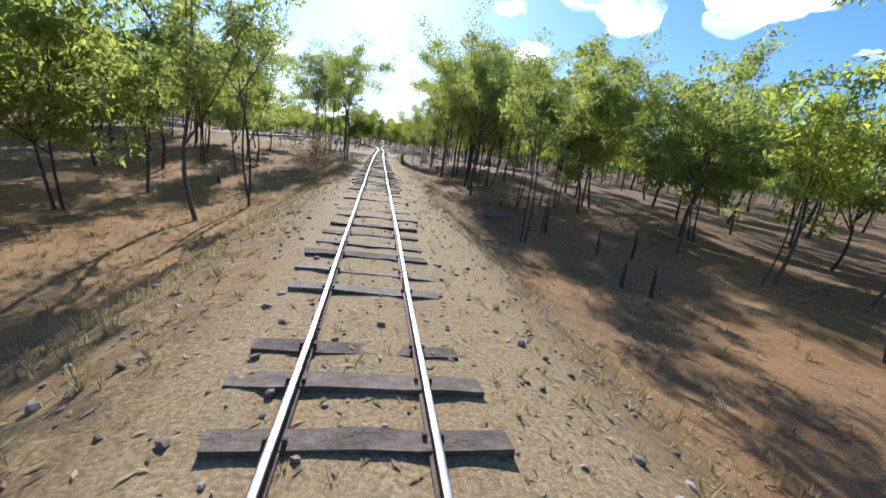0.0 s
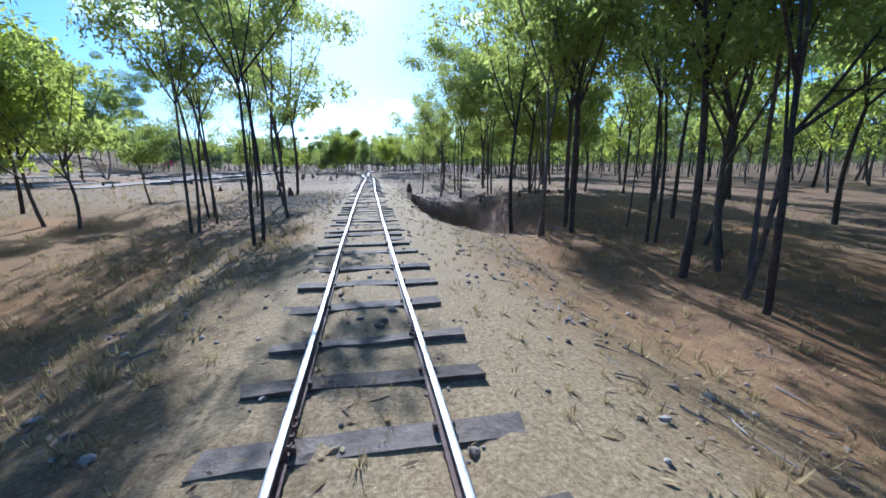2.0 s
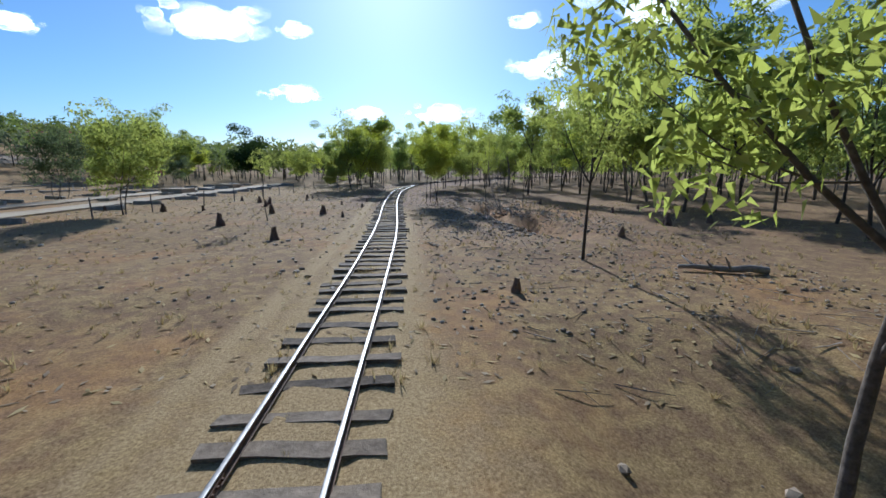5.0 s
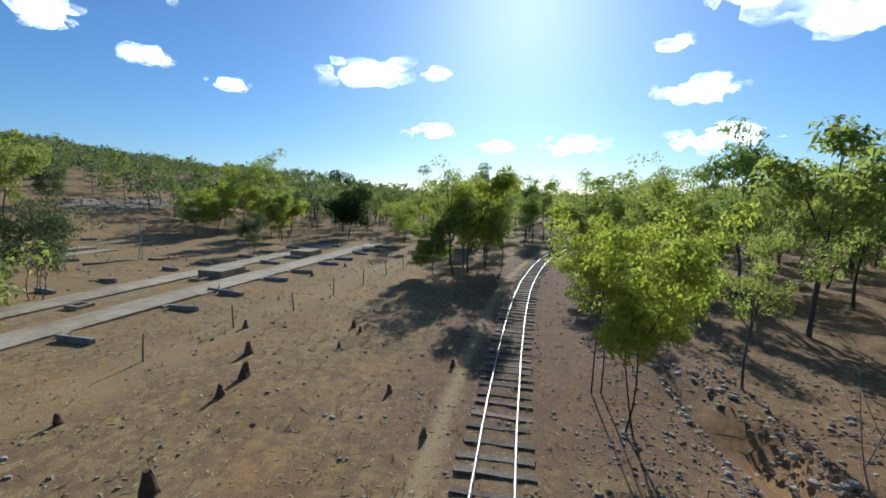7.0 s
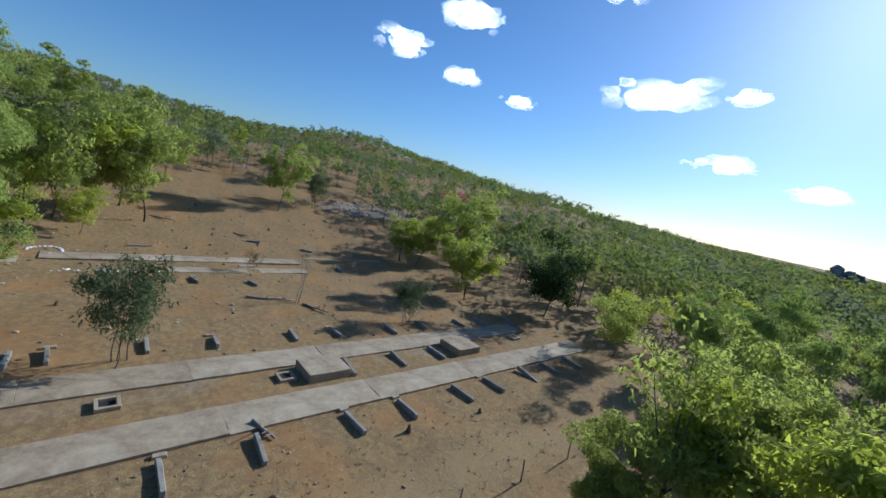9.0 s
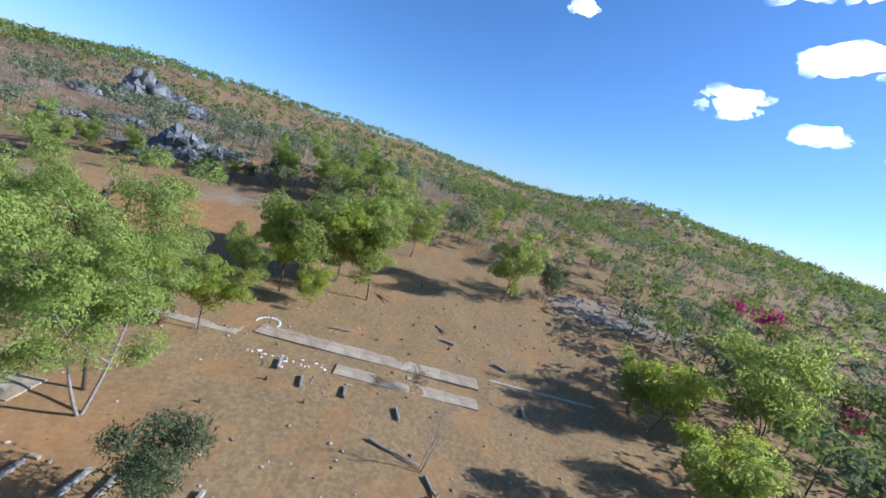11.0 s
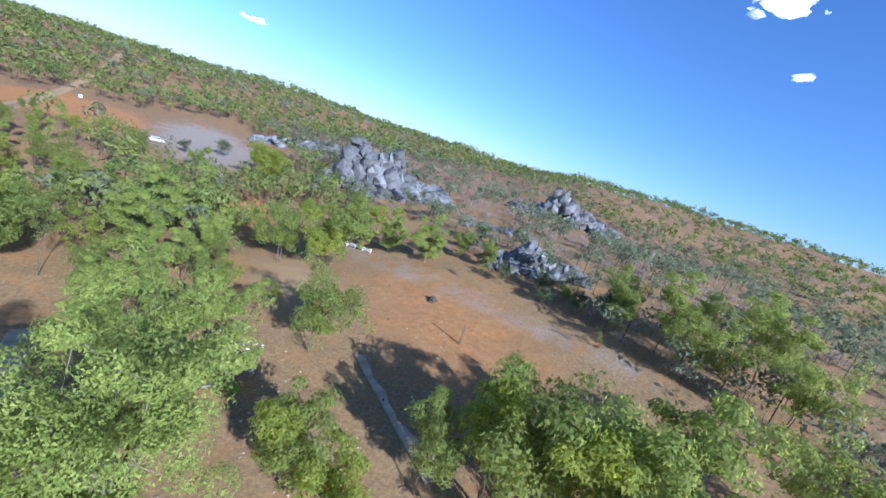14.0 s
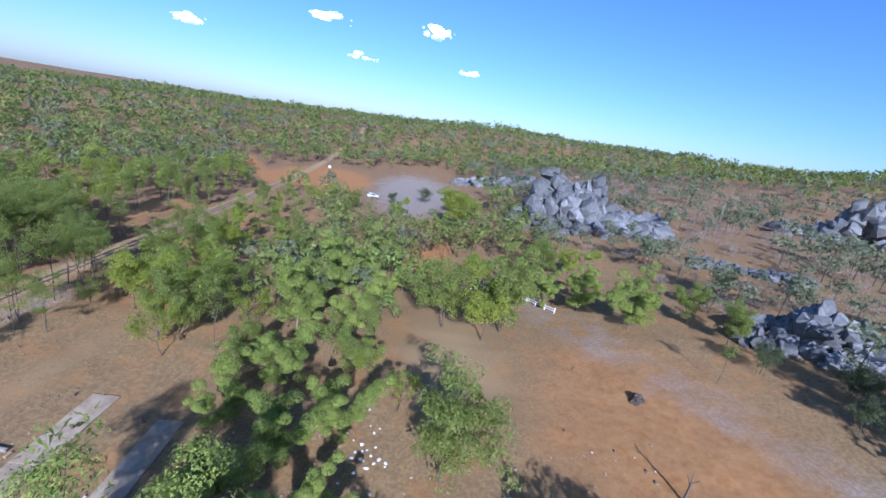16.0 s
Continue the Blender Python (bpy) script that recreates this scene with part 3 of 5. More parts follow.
# trees beside the line, from the start onwards
for kind, x, y, h in [
    ("tall", -6.4, 7.8, 10.5), ("tall", -5.9, 11.8, 9.5), ("broad", -10.8, 7.6, 7.5), ("broad", -15.9, 10.4, 8.5), ("wood", -12.6, 18.4, 8.5), ("tall", -12.2, 22.9, 10), ("wood", -18.1, 23.5, 9), ("wood", -14.2, 28.9, 8),
    ("brown", -3.0, 13.6, 2.2), ("brown", -2.6, 10.4, 1.3), ("brown", 2.3, 8.3, 1.3), ("tall", -10.8, 27.5, 10.5), ("thin", -10.2, 27.0, 8), ("tall", -2.9, 30.0, 10), ("tall", -3.1, 35.4, 12), ("tall", -6.3, 34.7, 11), ("thin", -6.1, 36.3, 9), ("thin", -5.5, 40.4, 8.5), ("tall", -6.9, 37.8, 10.5),
    ("tall", -4.6, 47.0, 12.5), ("thin", -6.8, 46.9, 8.5), ("thin", -5.6, 45.6, 8), ("tall", -8.0, 48.4, 10), ("broad", -15.4, 39.7, 8), ("wood", -21, 43, 7), ("wood", -25, 50, 8), ("wood", -27, 19.6, 9), ("wood", -24, 4, 8), ("wood", -31, 12, 9), ("wood", -19, -3, 8), ("wood", -15.7, 30.5, 8), ("wood", -17, 34, 8), ("wood", -20.5, 37, 8.5), ("wood", -23, 30.5, 9), ("wood", -12.4, 36.5, 8), ("wood", -19.2, 27, 8.5), ("wood", -26, 40.5, 9), ("wood", -29, 33, 9), ("wood", -22, 46, 8),
    ("tall", 7.2, 9.6, 9.5), ("bare", 8.0, 7.7, 3.2), ("thin", 9.3, 12.4, 4.5), ("tall", 16.3, 10.4, 10.5), ("broad", 15.0, 19.6, 9), ("tall", 17.2, 23.2, 13), ("broad", 20.1, 14.0, 9), ("tall", 13.2, -0.8, 11.5), ("tall", 20.3, 4.2, 10), ("thin", 16.2, 5.4, 5.0),
    ("tall", 7.1, 21.3, 9.5), ("tall", 13.8, 20.9, 11), ("tall", 9.4, 17.1, 9), ("tall", 7.7, 26.7, 11.5), ("thin", 7.9, 25.2, 8.5), ("thin", 10.1, 27.9, 7.5), ("tall", 9.0, 26.9, 11), ("thin", 9.5, 26.5, 9), ("tall", 7.6, 24.4, 10), ("tall", 6.4, 31.9, 12), ("tall", 7.6, 32.1, 11), ("tall", 8.3, 33.9, 11.5), ("tall", 10.9, 29.5, 12), ("tall", 10.2, 37.0, 12),
    ("thin", 10.4, 32.8, 4.5), ("tall", 9.6, 30.3, 11.5), ("tall", 7.4, 38.0, 12.5), ("thin", 8.9, 35.0, 4.5), ("tall", 10.8, 55.4, 11.5), ("tall", 6.1, 52.0, 10.5),
    ("tall", 9.1, 47.5, 11.5), ("tall", 11.5, 45.5, 12), ("tall", 7.6, 50.2, 12.5), ("tall", 8.2, 55.0, 13), ("tall", 10.0, 51.8, 13), ("broad", 13.2, 49.5, 10), ("tall", 11.9, 45.1, 10), ("thin", 11.5, 43.2, 9), ("tall", 5.3, 57.5, 9.5), ("tall", 7.6, 58.5, 10), ("tall", 16.5, 55, 12), ("tall", 12.0, 59.5, 10), ("tall", 13.5, 34, 11), ("tall", 16, 38.5, 12), ("tall", 19, 28, 11), ("tall", 18.0, 44.0, 12), ("wood", 24, 5, 9), ("wood", 27, 18, 10), ("wood", 22, 40, 10), ("tall", 7.5, 68, 6.5)]:
    plant(kind, x, y, h)

# round the bend and the platforms
for kind, x, y, h in [
    ("broad", -17.3, 82.7, 6.5), ("thin", -7.0, 79.4, 3.6), ("lush", -8.7, 112.9, 5.4), ("broad", -5.6, 114.5, 8.6), ("broad", -4.4, 118.0, 8.2), ("tall", -6.6, 117.0, 8.5), ("tall", -2.8, 119.5, 8.0),
    ("bright", 3.8, 89.5, 6.1), ("bright", 3.1, 92.0, 6.2), ("broad", 22.5, 92.0, 12.5), ("tall", 9.0, 94.3, 6), ("bare", 6.4, 79.3, 3.0), ("tall", 20.1, 115.3, 11), ("tall", 21.9, 113.1, 10), ("tall", 27.9, 89.1, 13),
    ("broad", 24.5, 83.4, 12), ("tall", 17.8, 119.0, 9), ("bare", 8.6, 86.9, 4.2), ("thin", 10.6, 86.6, 3.0), ("tall", 27.7, 107.2, 11), ("broad", 6.3, 114.4, 6.5), ("thin", 4.6, 116.0, 7), ("broad", 16.6, 118.2, 7), ("broad", 10.5, 121, 6.5),
    ("shrub", -31.8, 96.0, 5.6), ("bare", -33.9, 118.9, 4.0), ("broad", -39.5, 133.4, 7), ("dark", -31.6, 141.4, 10.5), ("broad", -19.9, 137.5, 7), ("bare", -40.6, 110.6, 5.2), ("brown", -51.0, 109.2, 3.8),
    ("shrub", -33.3, 119.1, 4.2), ("broad", -58.2, 135.6, 6), ("broad", -41.0, 135.0, 7.5), ("broad", -44.5, 137.5, 7), ("broad", -23.3, 147.0, 7), ("lush", -10.5, 137.1, 9), ("lush", -8.0, 139.4, 9),
    ("grand", -38.2, 87.2, 16.0), ("tall", -40.5, 85.6, 15.0), ("broad", -50.7, 82.9, 4.6), ("broad", -52.3, 86.7, 5.2), ("broad", -68.2, 91.7, 9), ("broad", -65.5, 89.5, 8), ("broad", -69.7, 100.5, 7), ("broad", -75.5, 98.0, 8),
    ("broad", -89.6, 104.7, 7.5), ("shrub", -84.9, 131.0, 5), ("broad", -81.4, 122.2, 8), ("broad", -55.5, 136.9, 8.5), ("broad", -57.9, 152.3, 12), ("broad", -105.6, 85.4, 7), ("broad", -113.8, 91.0, 7),
    ("broad", -108.0, 79.3, 7), ("broad", -104.2, 72.2, 6), ("broad", -107.8, 97.2, 7), ("wood", -113.3, 122.3, 9), ("wood", -110.9, 147.9, 7), ("shrub", -96.0, 126, 4.5), ("thin", -97, 76, 3.4),
    ("broad", -68.1, 35.5, 7.5), ("broad", -64.8, 38.5, 7), ("broad", -59.1, 34.4, 7.5), ("lush", -88.7, 36.6, 9), ("lush", -83.3, 28.8, 8), ("lush", -93, 33, 8), ("lush", -78.5, 24.5, 7), ("broad", -61, 86.5, 4.5), ("broad", -72.5, 95, 7), ("broad", -63, 94, 4), ("lush", -62.5, -26, 9), ("broad", -48, -42, 4.2), ("broad", -66, -60, 5), ("shrub", -44, -64, 4), ("shrub", -57, -76, 4), ("broad", -32, -46, 7), ("lush", -46.7, 60.5, 9), ("lush", -38.5, 68, 8.5), ("lush", -57, 25, 6.5), ("lush", -36.5, 60, 8), ("lush", -35.5, 50.5, 9), ("broad", -81.8, 11.0, 5), ("broad", -87.2, 12.4, 5), ("broad", -66.7, -34.8, 10), ("broad", -70, -38, 8),
    ("lush", -39.5, 54.0, 9.5), ("lush", -45.8, 40.0, 10.5), ("lush", -40.5, 26, 10.5), ("lush", -47.0, 49.5, 10), ("lush", -37.5, 40.0, 10), ("lush", -49.0, 30.5, 10), ("lush", -42.5, 63.5, 9), ("lush", -47.5, 70.0, 8), ("lush", -40.5, 72.2, 7.5),
    ("lush", -52.0, 20.0, 9.5), ("lush", -43.0, 15.5, 9.5), ("lush", -34.0, 22.0, 9), ("lush", -48.0, 9.0, 8.5), ("broad", -57.3, 64.5, 6.8), ("broad", -25.1, 46.6, 7.5), ("tall", -11.0, 47.9, 9), ("tall", -18.0, 38.0, 8), ("broad", -23, 36, 8),
    ("thin", -92.0, 51.8, 5), ("broad", -99.5, 43.5, 3.4), ("shrub", -100.5, 61, 3.4), ("shrub", -103.5, 57, 3), ("broad", -98.5, 36, 3.6), ("shrub", -105, 65, 3.6), ("shrub", -98.5, 50.5, 2.8), ("brown", -101, 47, 2.6), ("shrub", -108, 69, 3.4), ("broad", -106, 61, 2.6), ("shrub", -104, 31, 3.2), ("shrub", -110, 27, 3.4), ("bare", -113, 60, 5), ("bare", -118, 66, 5), ("bare", -109, 36, 4.5), ("bare", -121, 30, 5), ("thin", -30, 48, 6), ("pink", -109.3, 133.0, 2.6), ("pink", -101.8, 189.3, 4.5), ("pink", -105.5, 182.6, 3.6), ("pink", -68.0, 176.0, 3.2)]:
    plant(kind, x, y, h * (1.0 if kind != "broad" or x > -45 else 1.5 if y < 105 else 1.2))

# the woods round about, thinned where the ground lies open
def open_ground(x, y):
    """How bare the land is at a place: clearings, platforms, tracks."""
    off = abs(x - float(rail_x(y)))
    if off < (5.5 if y > -90 else 2.0) or (off < 11 and 60 < y < 112) or (off < 6 and y > 60):
        return True
    if -34 < x < -8 and 44 < y < 150:
        return True
    if -100 < x < -30 and 56 < y < 150 + (x + 30) * 0.1:
        return True
    if -104 < x < -53 and -2 < y < 95:
        return True
    if math.hypot((x + 52) / 34, (y + 95) / 75) < 1 or math.hypot((x + 8) / 30, (y + 100) / 40) < 1:
        return True
    if abs(x - 30 - (-115 - y) * 0.62) < 7 and -135 < y < -70:
        return True
    for cx, cy, r in ((-107, -32, 19), (-100, -22, 12), (-111.5, 47.5, 8), (-214, -32, 22), (-125, 14, 9), (-200, -8, 14)):
        if math.hypot(x - cx, y - cy) < r:
            return True
    if 5 < x < 21 and 56 < y < 101:
        return True
    if -9 < x < 16 and -14 < y < 58:
        return True
    return False


def woods():
    rng = random.Random(5)
    spots, cells, tries = [], {}, 0
    while len(spots) < 15000 and tries < 70000:
        tries += 1
        if tries < 9000:
            x, y = rng.uniform(-75, 85), rng.uniform(-55, 215)
            gap = 22 if y > 108 else 40 if x > 0 else 30
        else:
            r = 70 + 780 * rng.random() ** 1.7
            a = rng.uniform(-math.pi, math.pi)
            x, y, gap = -30 + r * math.cos(a), 70 + r * math.sin(a), 30 + 0.04 * r
        if open_ground(x, y):
            continue
        hill = x < -90 and -160 < y < 330
        if rng.random() < (0.1 if hill else 0.05):
            continue
        key = (int(x // 8), int(y // 8))
        if any((x - p) ** 2 + (y - q) ** 2 < gap for i in (-1, 0, 1) for j in (-1, 0, 1) for p, q in cells.get((key[0] + i, key[1] + j), ())):
            continue
        cells.setdefault(key, []).append((x, y))
        spots.append((x, y, hill))
    near = lambda s: min(math.hypot(s[0], (s[1] - b)) for b in (0, 20, 40, 60, 80, 100)) if s[0] > -25 else 40 + math.hypot(s[0] + 40, s[1] - 60) * 0.7
    spots.sort(key=near)
    for x, y, hill in spots[:220]:
        plant("wood", x, y, rng.uniform(8.0, 13.0) * (1.1 if x > 10 else 0.68 if y < 60 else 0.9))
    low = random.Random(8)
    for i in range(1900):
        x, y = -99 - 210 * low.random() ** 1.8, low.uniform(-170, 130)
        if not open_ground(x, y):
            spots.append((x, y, "low"))
    g = np.random.default_rng(9)
    for leaf, share in ((FAR_LEAF, 0), (FAR_OLIVE, 1), (FAR_GREY, 2), (SCRUB, 3)):
        verts, tv, tf, n, tn = [], [], [], 0, 0
        for i, (x, y, hill) in enumerate(spots[220:]):
            grey = hill and x > -260 and -150 < y < 110
            kind = (3 if (i * 7) % 5 < 3 else 2) if grey else ((i * 7) % 5 % 3 if not hill else (2, 0, 3, 0, 1)[i % 5])
            if hill == "low":
                kind = 2 if i % 9 == 0 else 3
            if kind != share:
                continue
            d = math.hypot(x + 30, y - 70)
            h = rng.uniform(2.2, 4.0) if kind == 3 else rng.uniform(5.5, 9.0) if hill else rng.uniform(7.0, 11.0)
            z = float(land(x, y))
            count, size = (210, 0.085) if d < 130 else (100, 0.125) if d < 260 else (38, 0.22)
            s = h * (0.27 if kind != 3 else 0.36)
            mid = 0.66 if kind != 3 else 0.5
            c = np.array([x, y, z + h * mid]) + g.normal(size=(6, 3)) * np.array([s * 0.8, s * 0.8, h * 0.12])
            v, _ = leaves(g, c, (s * 0.8, s * 0.8, h * 0.17), count if kind != 3 else count // 2, h * size, h * size * (0.3 if kind != 3 else 0.16), 0.3, 0.75 if kind != 3 else 0.0)
            verts.append(v)
            if d < 320:
                v, f = tube([(x, y, z - 0.3), (x + g.normal() * 0.2, y, z + h * 0.65)], [0.013 * h, 0.006 * h], 3)
                tv.append(v)
                tf += [tuple(j + tn for j in q) for q in f]
                tn += len(v)
        label = "grey leafless scrub on the rocky hillside" if share == 3 else "distant gum woodland over low hills"
        wood = tagged(new("far_woodland"), label, "woodland", kind="stuff")
        v = np.concatenate(verts)
        part("crowns", mesh_of("crowns", v, np.arange(len(v)).reshape(-1, 3), leaf), parent=wood)
        if tv:
            part("trunks", mesh_of("trunks", np.concatenate(tv), tf, BARK), parent=wood)


woods()
for kind, stock in KINDS.items():
    for which, ob in enumerate(stock):
        if (kind, which) not in TAKEN:
            for o in (*ob.children, ob):
                bpy.data.objects.remove(o)

# ---- boulders, stones, mounds ----
def lump(rng, size, cuts=2, rough=0.35, flat=0.5):
    bm = bmesh.new()
    bmesh.ops.create_icosphere(bm, subdivisions=cuts, radius=1.0)
    seed = rng.random() * 50
    for v in bm.verts:
        k = 1 + rough * noise.noise(v.co * 1.7 + Vector((seed, 0, 0))) + 0.5 * rough * noise.noise(v.co * 4.1 + Vector((0, seed, 0)))
        v.co = Vector((v.co.x * size[0], v.co.y * size[1], v.co.z * size[2])) * k
        if v.co.z < -flat * size[2]:
            v.co.z = -flat * size[2]
    return bm


def crag(rng):
    """An angular limestone block: the hull of a few points, split by ledges, with chipped corners."""
    bm = bmesh.new()
    for k in range(rng.randint(2, 4)):
        cx, cy, cz = rng.uniform(-0.45, 0.45), rng.uniform(-0.45, 0.45), rng.uniform(-0.3, 0.45)
        sx, sy, sz = rng.uniform(0.45, 0.8), rng.uniform(0.45, 0.8), rng.uniform(0.4, 0.75)
        pts = []
        for i in range(15):
            d = Vector((rng.gauss(0, 1), rng.gauss(0, 1), rng.gauss(0, 1))).normalized()
            m = max(abs(d.x), abs(d.y), abs(d.z))
            d = d / m ** 0.75 * rng.uniform(0.85, 1.05)
            pts.append(bm.verts.new((cx + d.x * sx, cy + d.y * sy, cz + d.z * sz)))
        hull = bmesh.ops.convex_hull(bm, input=pts)
        bmesh.ops.delete(bm, geom=[g for g in hull["geom_interior"] if isinstance(g, bmesh.types.BMVert)], context="VERTS")
    return bm


def outcrop(label, x, y, w, d, h, turn, count, seed, peak=-0.25):
    """Fluted blocks packed along a crest that is highest at peak and falls away to both ends."""
    rng = random.Random(seed)
    ob = thing("limestone_outcrop", label, "rock", "limestone outcrops")
    z0 = float(land(x, y))
    ob.location = (x, y, z0)
    ca, sa = math.cos(radians(turn)), math.sin(radians(turn))
    for i in range(count):
        u, v = rng.uniform(-0.5, 0.5), max(-0.5, min(0.5, rng.gauss(0, 0.22)))
        crest = max(0.12, 1 - abs(u - peak) / (0.78 if u > peak else 0.34)) * (0.8 + 0.35 * noise.noise(Vector((u * 9, seed, 0))))
        top = h * crest * max(0.15, 1 - (2 * abs(v)) ** 1.5) * rng.uniform(0.75, 1.1)
        lx, ly = (u * w * ca - v * d * sa), (u * w * sa + v * d * ca)
        s = min(w, 2.2 * d) * rng.uniform(0.06, 0.13)
        o = part("boulder", CRAGS[i % len(CRAGS)], parent=ob)
        gz = float(land(x + lx, y + ly)) - z0
        tall = min(max(s * 0.9, top * 0.5), s * 1.5)
        o.location = (lx, ly, gz + max(0.0, top - tall) * rng.uniform(0.15, 1.0) ** 0.5)
        o.scale = (s, s * rng.uniform(0.7, 1.1), tall)
        o.rotation_euler = (rng.gauss(0.1, 0.12), rng.gauss(-0.12, 0.12), radians(turn) + rng.gauss(0, 0.5))
    return ob


def shared(make, count, seed, mat, name, smooth=False):
    rng = random.Random(seed)
    out = []
    for i in range(count):
        bm = make(rng)
        me = bpy.data.meshes.new(name)
        bm.to_mesh(me)
        bm.free()
        me.materials.append(mat)
        if smooth:
            me.polygons.foreach_set("use_smooth", [True] * len(me.polygons))
        out.append(me)
    return out


CRAGS = shared(crag, 12, 3, LIMESTONE, "boulder")
outcrop("tall jagged grey limestone outcrop above the clearing", -107, -32, 44, 19, 28.5, 148, 230, 1)
outcrop("long ridge of fluted grey limestone on the hillside", -214, -32, 58, 18, 24, 145, 140, 2, -0.1)
outcrop("low grey limestone outcrop at the foot of the hill", -112, 47.0, 21, 11, 10, 140, 110, 3, -0.2)
outcrop("broken grey limestone ledge among bare scrub", -125, 14, 22, 8, 4.5, 130, 40, 4)
outcrop("broken grey limestone ledge among bare scrub", -93, -120, 40, 18, 9, 160, 40, 5)
outcrop("dark rocky knoll on the skyline", -6, 425, 64, 20, 24, 0, 60, 6, -0.15)


def mound(x, y, h, seed):
    rng = random.Random(seed)
    bm = bmesh.new()
    bmesh.ops.create_cone(bm, cap_ends=True, segments=11, radius1=0.36, radius2=0.13, depth=1.0)
    bmesh.ops.subdivide_edges(bm, edges=bm.edges[:], cuts=2, use_grid_fill=True)
    s = rng.random() * 40
    for v in bm.verts:
        k = 1 + 0.5 * noise.noise(v.co * 3.2 + Vector((s, s, 0)))
        v.co = Vector((v.co.x * k + 0.1 * (v.co.z + 0.5) * rng.uniform(0.5, 1), v.co.y * k, v.co.z + 0.12 * noise.noise(v.co * 4 + Vector((0, s, 0))) + 0.42))
        v.co *= h
    ob = part("termite_mound", bm, TERMITE)
    tagged(ob, "dark brown cone-shaped termite mound on dry ground", "termite mound", "termite mounds")
    ob.matrix_basis = stand(x, y, rng.uniform(0, 360))
    return ob


for i, (x, y, h) in enumerate([(-10.3, 89.6, 0.8), (-11.9, 91.8, 0.75), (-8.9, 96.4, 0.55), (-8.2, 95.7, 0.4), (-8.2, 83.8, 0.85), (-2.6, 93.0, 0.45), (-2.4, 87.7, 0.45), (-8.2, 93.4, 0.4), (-14.7, 95.0, 0.6),
        (-16.1, 84.9, 0.8), (-18.9, 108.6, 0.65), (-18.6, 114.5, 0.5), (-20.6, 85.7, 0.5), (-4.4, 90.1, 0.45), (-4.5, 82.9, 0.8), (-10.1, 88.1, 0.6), (-8.7, 77.1, 0.9), (-13.6, 85.4, 0.5), (-2.9, 81.3, 0.5), (-4.6, 73.1, 0.8),
        (13.1, 90.0, 0.6), (15.7, 81.9, 0.6), (16.4, 76.8, 0.95), (19.7, 77.7, 0.8), (19.4, 85.1, 0.5), (11.1, 72.1, 0.6), (-4.9, 46.2, 0.75), (-10.9, 51.5, 0.5), (4.2, 64.5, 0.5), (3.2, 49.0, 0.9), (3.0, 44.4, 0.75),
        (7.7, 45.0, 0.5), (9.4, 42.2, 0.5), (8.9, 19.2, 0.55), (-8.6, 16.0, 0.5), (-13.2, 33.8, 0.4), (10.2, 17.8, 0.4), (-47, 96, 0.6), (-42, 93, 0.5), (-60, 104, 0.5), (-62, 113, 0.6), (-66, 108, 0.5), (-45, 100, 0.5), (-70, 117, 0.6),
        (-24.6, 62, 0.6), (-29.5, 60.5, 0.7), (-21.6, 58, 0.5), (-31.5, 71, 0.6), (-18.5, 66, 0.6), (-63, 75, 0.5), (-71, 58, 0.4), (-67, 70, 0.45), (-76, 47, 0.5), (-50, 78, 0.5), (-83, 96, 0.6), (-87, 92, 0.5), (-79, 108, 0.6)]):
    mound(x, y, h * 0.8, 300 + i)

# ---- the railway ----
def rail_line(side, y0, y1, profile, step):
    """A rail along the line, swept from a profile of (across, height)."""
    ys = np.arange(y0, y1, step)
    xs = rail_x(ys)
    dx = np.gradient(xs, ys)
    n = np.stack([np.ones_like(dx), -dx], -1)
    n /= np.linalg.norm(n, axis=1, keepdims=True)
    verts = []
    for (a, z) in profile:
        o = side * 0.5335 + a
        verts.append(np.stack([xs + n[:, 0] * o + 0.006 * np.sin(ys * 0.9 + side), ys + n[:, 1] * o, z + 0.012 * np.sin(ys * 0.37 + side * 0.4)], -1))
    v = np.stack(verts, 1).reshape(-1, 3)
    k, m = len(profile), len(ys)
    f = [(i * k + j, i * k + (j + 1) % k, (i + 1) * k + (j + 1) % k, (i + 1) * k + j) for i in range(m - 1) for j in range(k)]
    return v, f


track = thing("railway_track", "narrow-gauge railway with worn steel rails on old timber sleepers", "railway", kind="structure")
for side in (-1, 1):
    foot = [(-0.05, -0.115), (0.05, -0.115), (0.05, -0.105), (0.011, -0.09), (0.011, -0.035), (0.028, -0.028), (0.028, -0.0045), (-0.028, -0.0045), (-0.028, -0.028), (-0.011, -0.035), (-0.011, -0.09), (-0.05, -0.105)]
    rail = part("rail", mesh_of("rail", *rail_line(side, -600, 215, foot, 1.5), RUST), parent=track, label="rust-brown steel rail")
    head = [(-0.029, -0.012), (0.029, -0.012), (0.029, -0.003), (0.02, 0.0), (-0.02, 0.0), (-0.029, -0.003)]
    part("rail_head", mesh_of("rail_head", *rail_line(side, -600, 215, head, 1.5), STEEL, True), parent=rail, label="bright worn running surface")


def sleeper_mesh(rng):
    bm = bmesh.new()
    bmesh.ops.create_cube(bm, size=1.0)
    bmesh.ops.scale(bm, verts=bm.verts, vec=(2.08, 0.225, 0.15))
    bmesh.ops.subdivide_edges(bm, edges=[e for e in bm.edges if abs(e.verts[0].co.x - e.verts[1].co.x) > 1], cuts=5)
    s = rng.random() * 60
    for v in bm.verts:
        p = v.co
        v.co = p + Vector((0.06 * noise.noise(Vector((s, p.y * 9, p.z * 9))) * (abs(p.x) > 0.9), 0.035 * noise.noise(Vector((p.x * 2.2, s, p.z * 8))), 0.026 * noise.noise(Vector((p.x * 1.9, p.y * 6, s)))))
    return bm


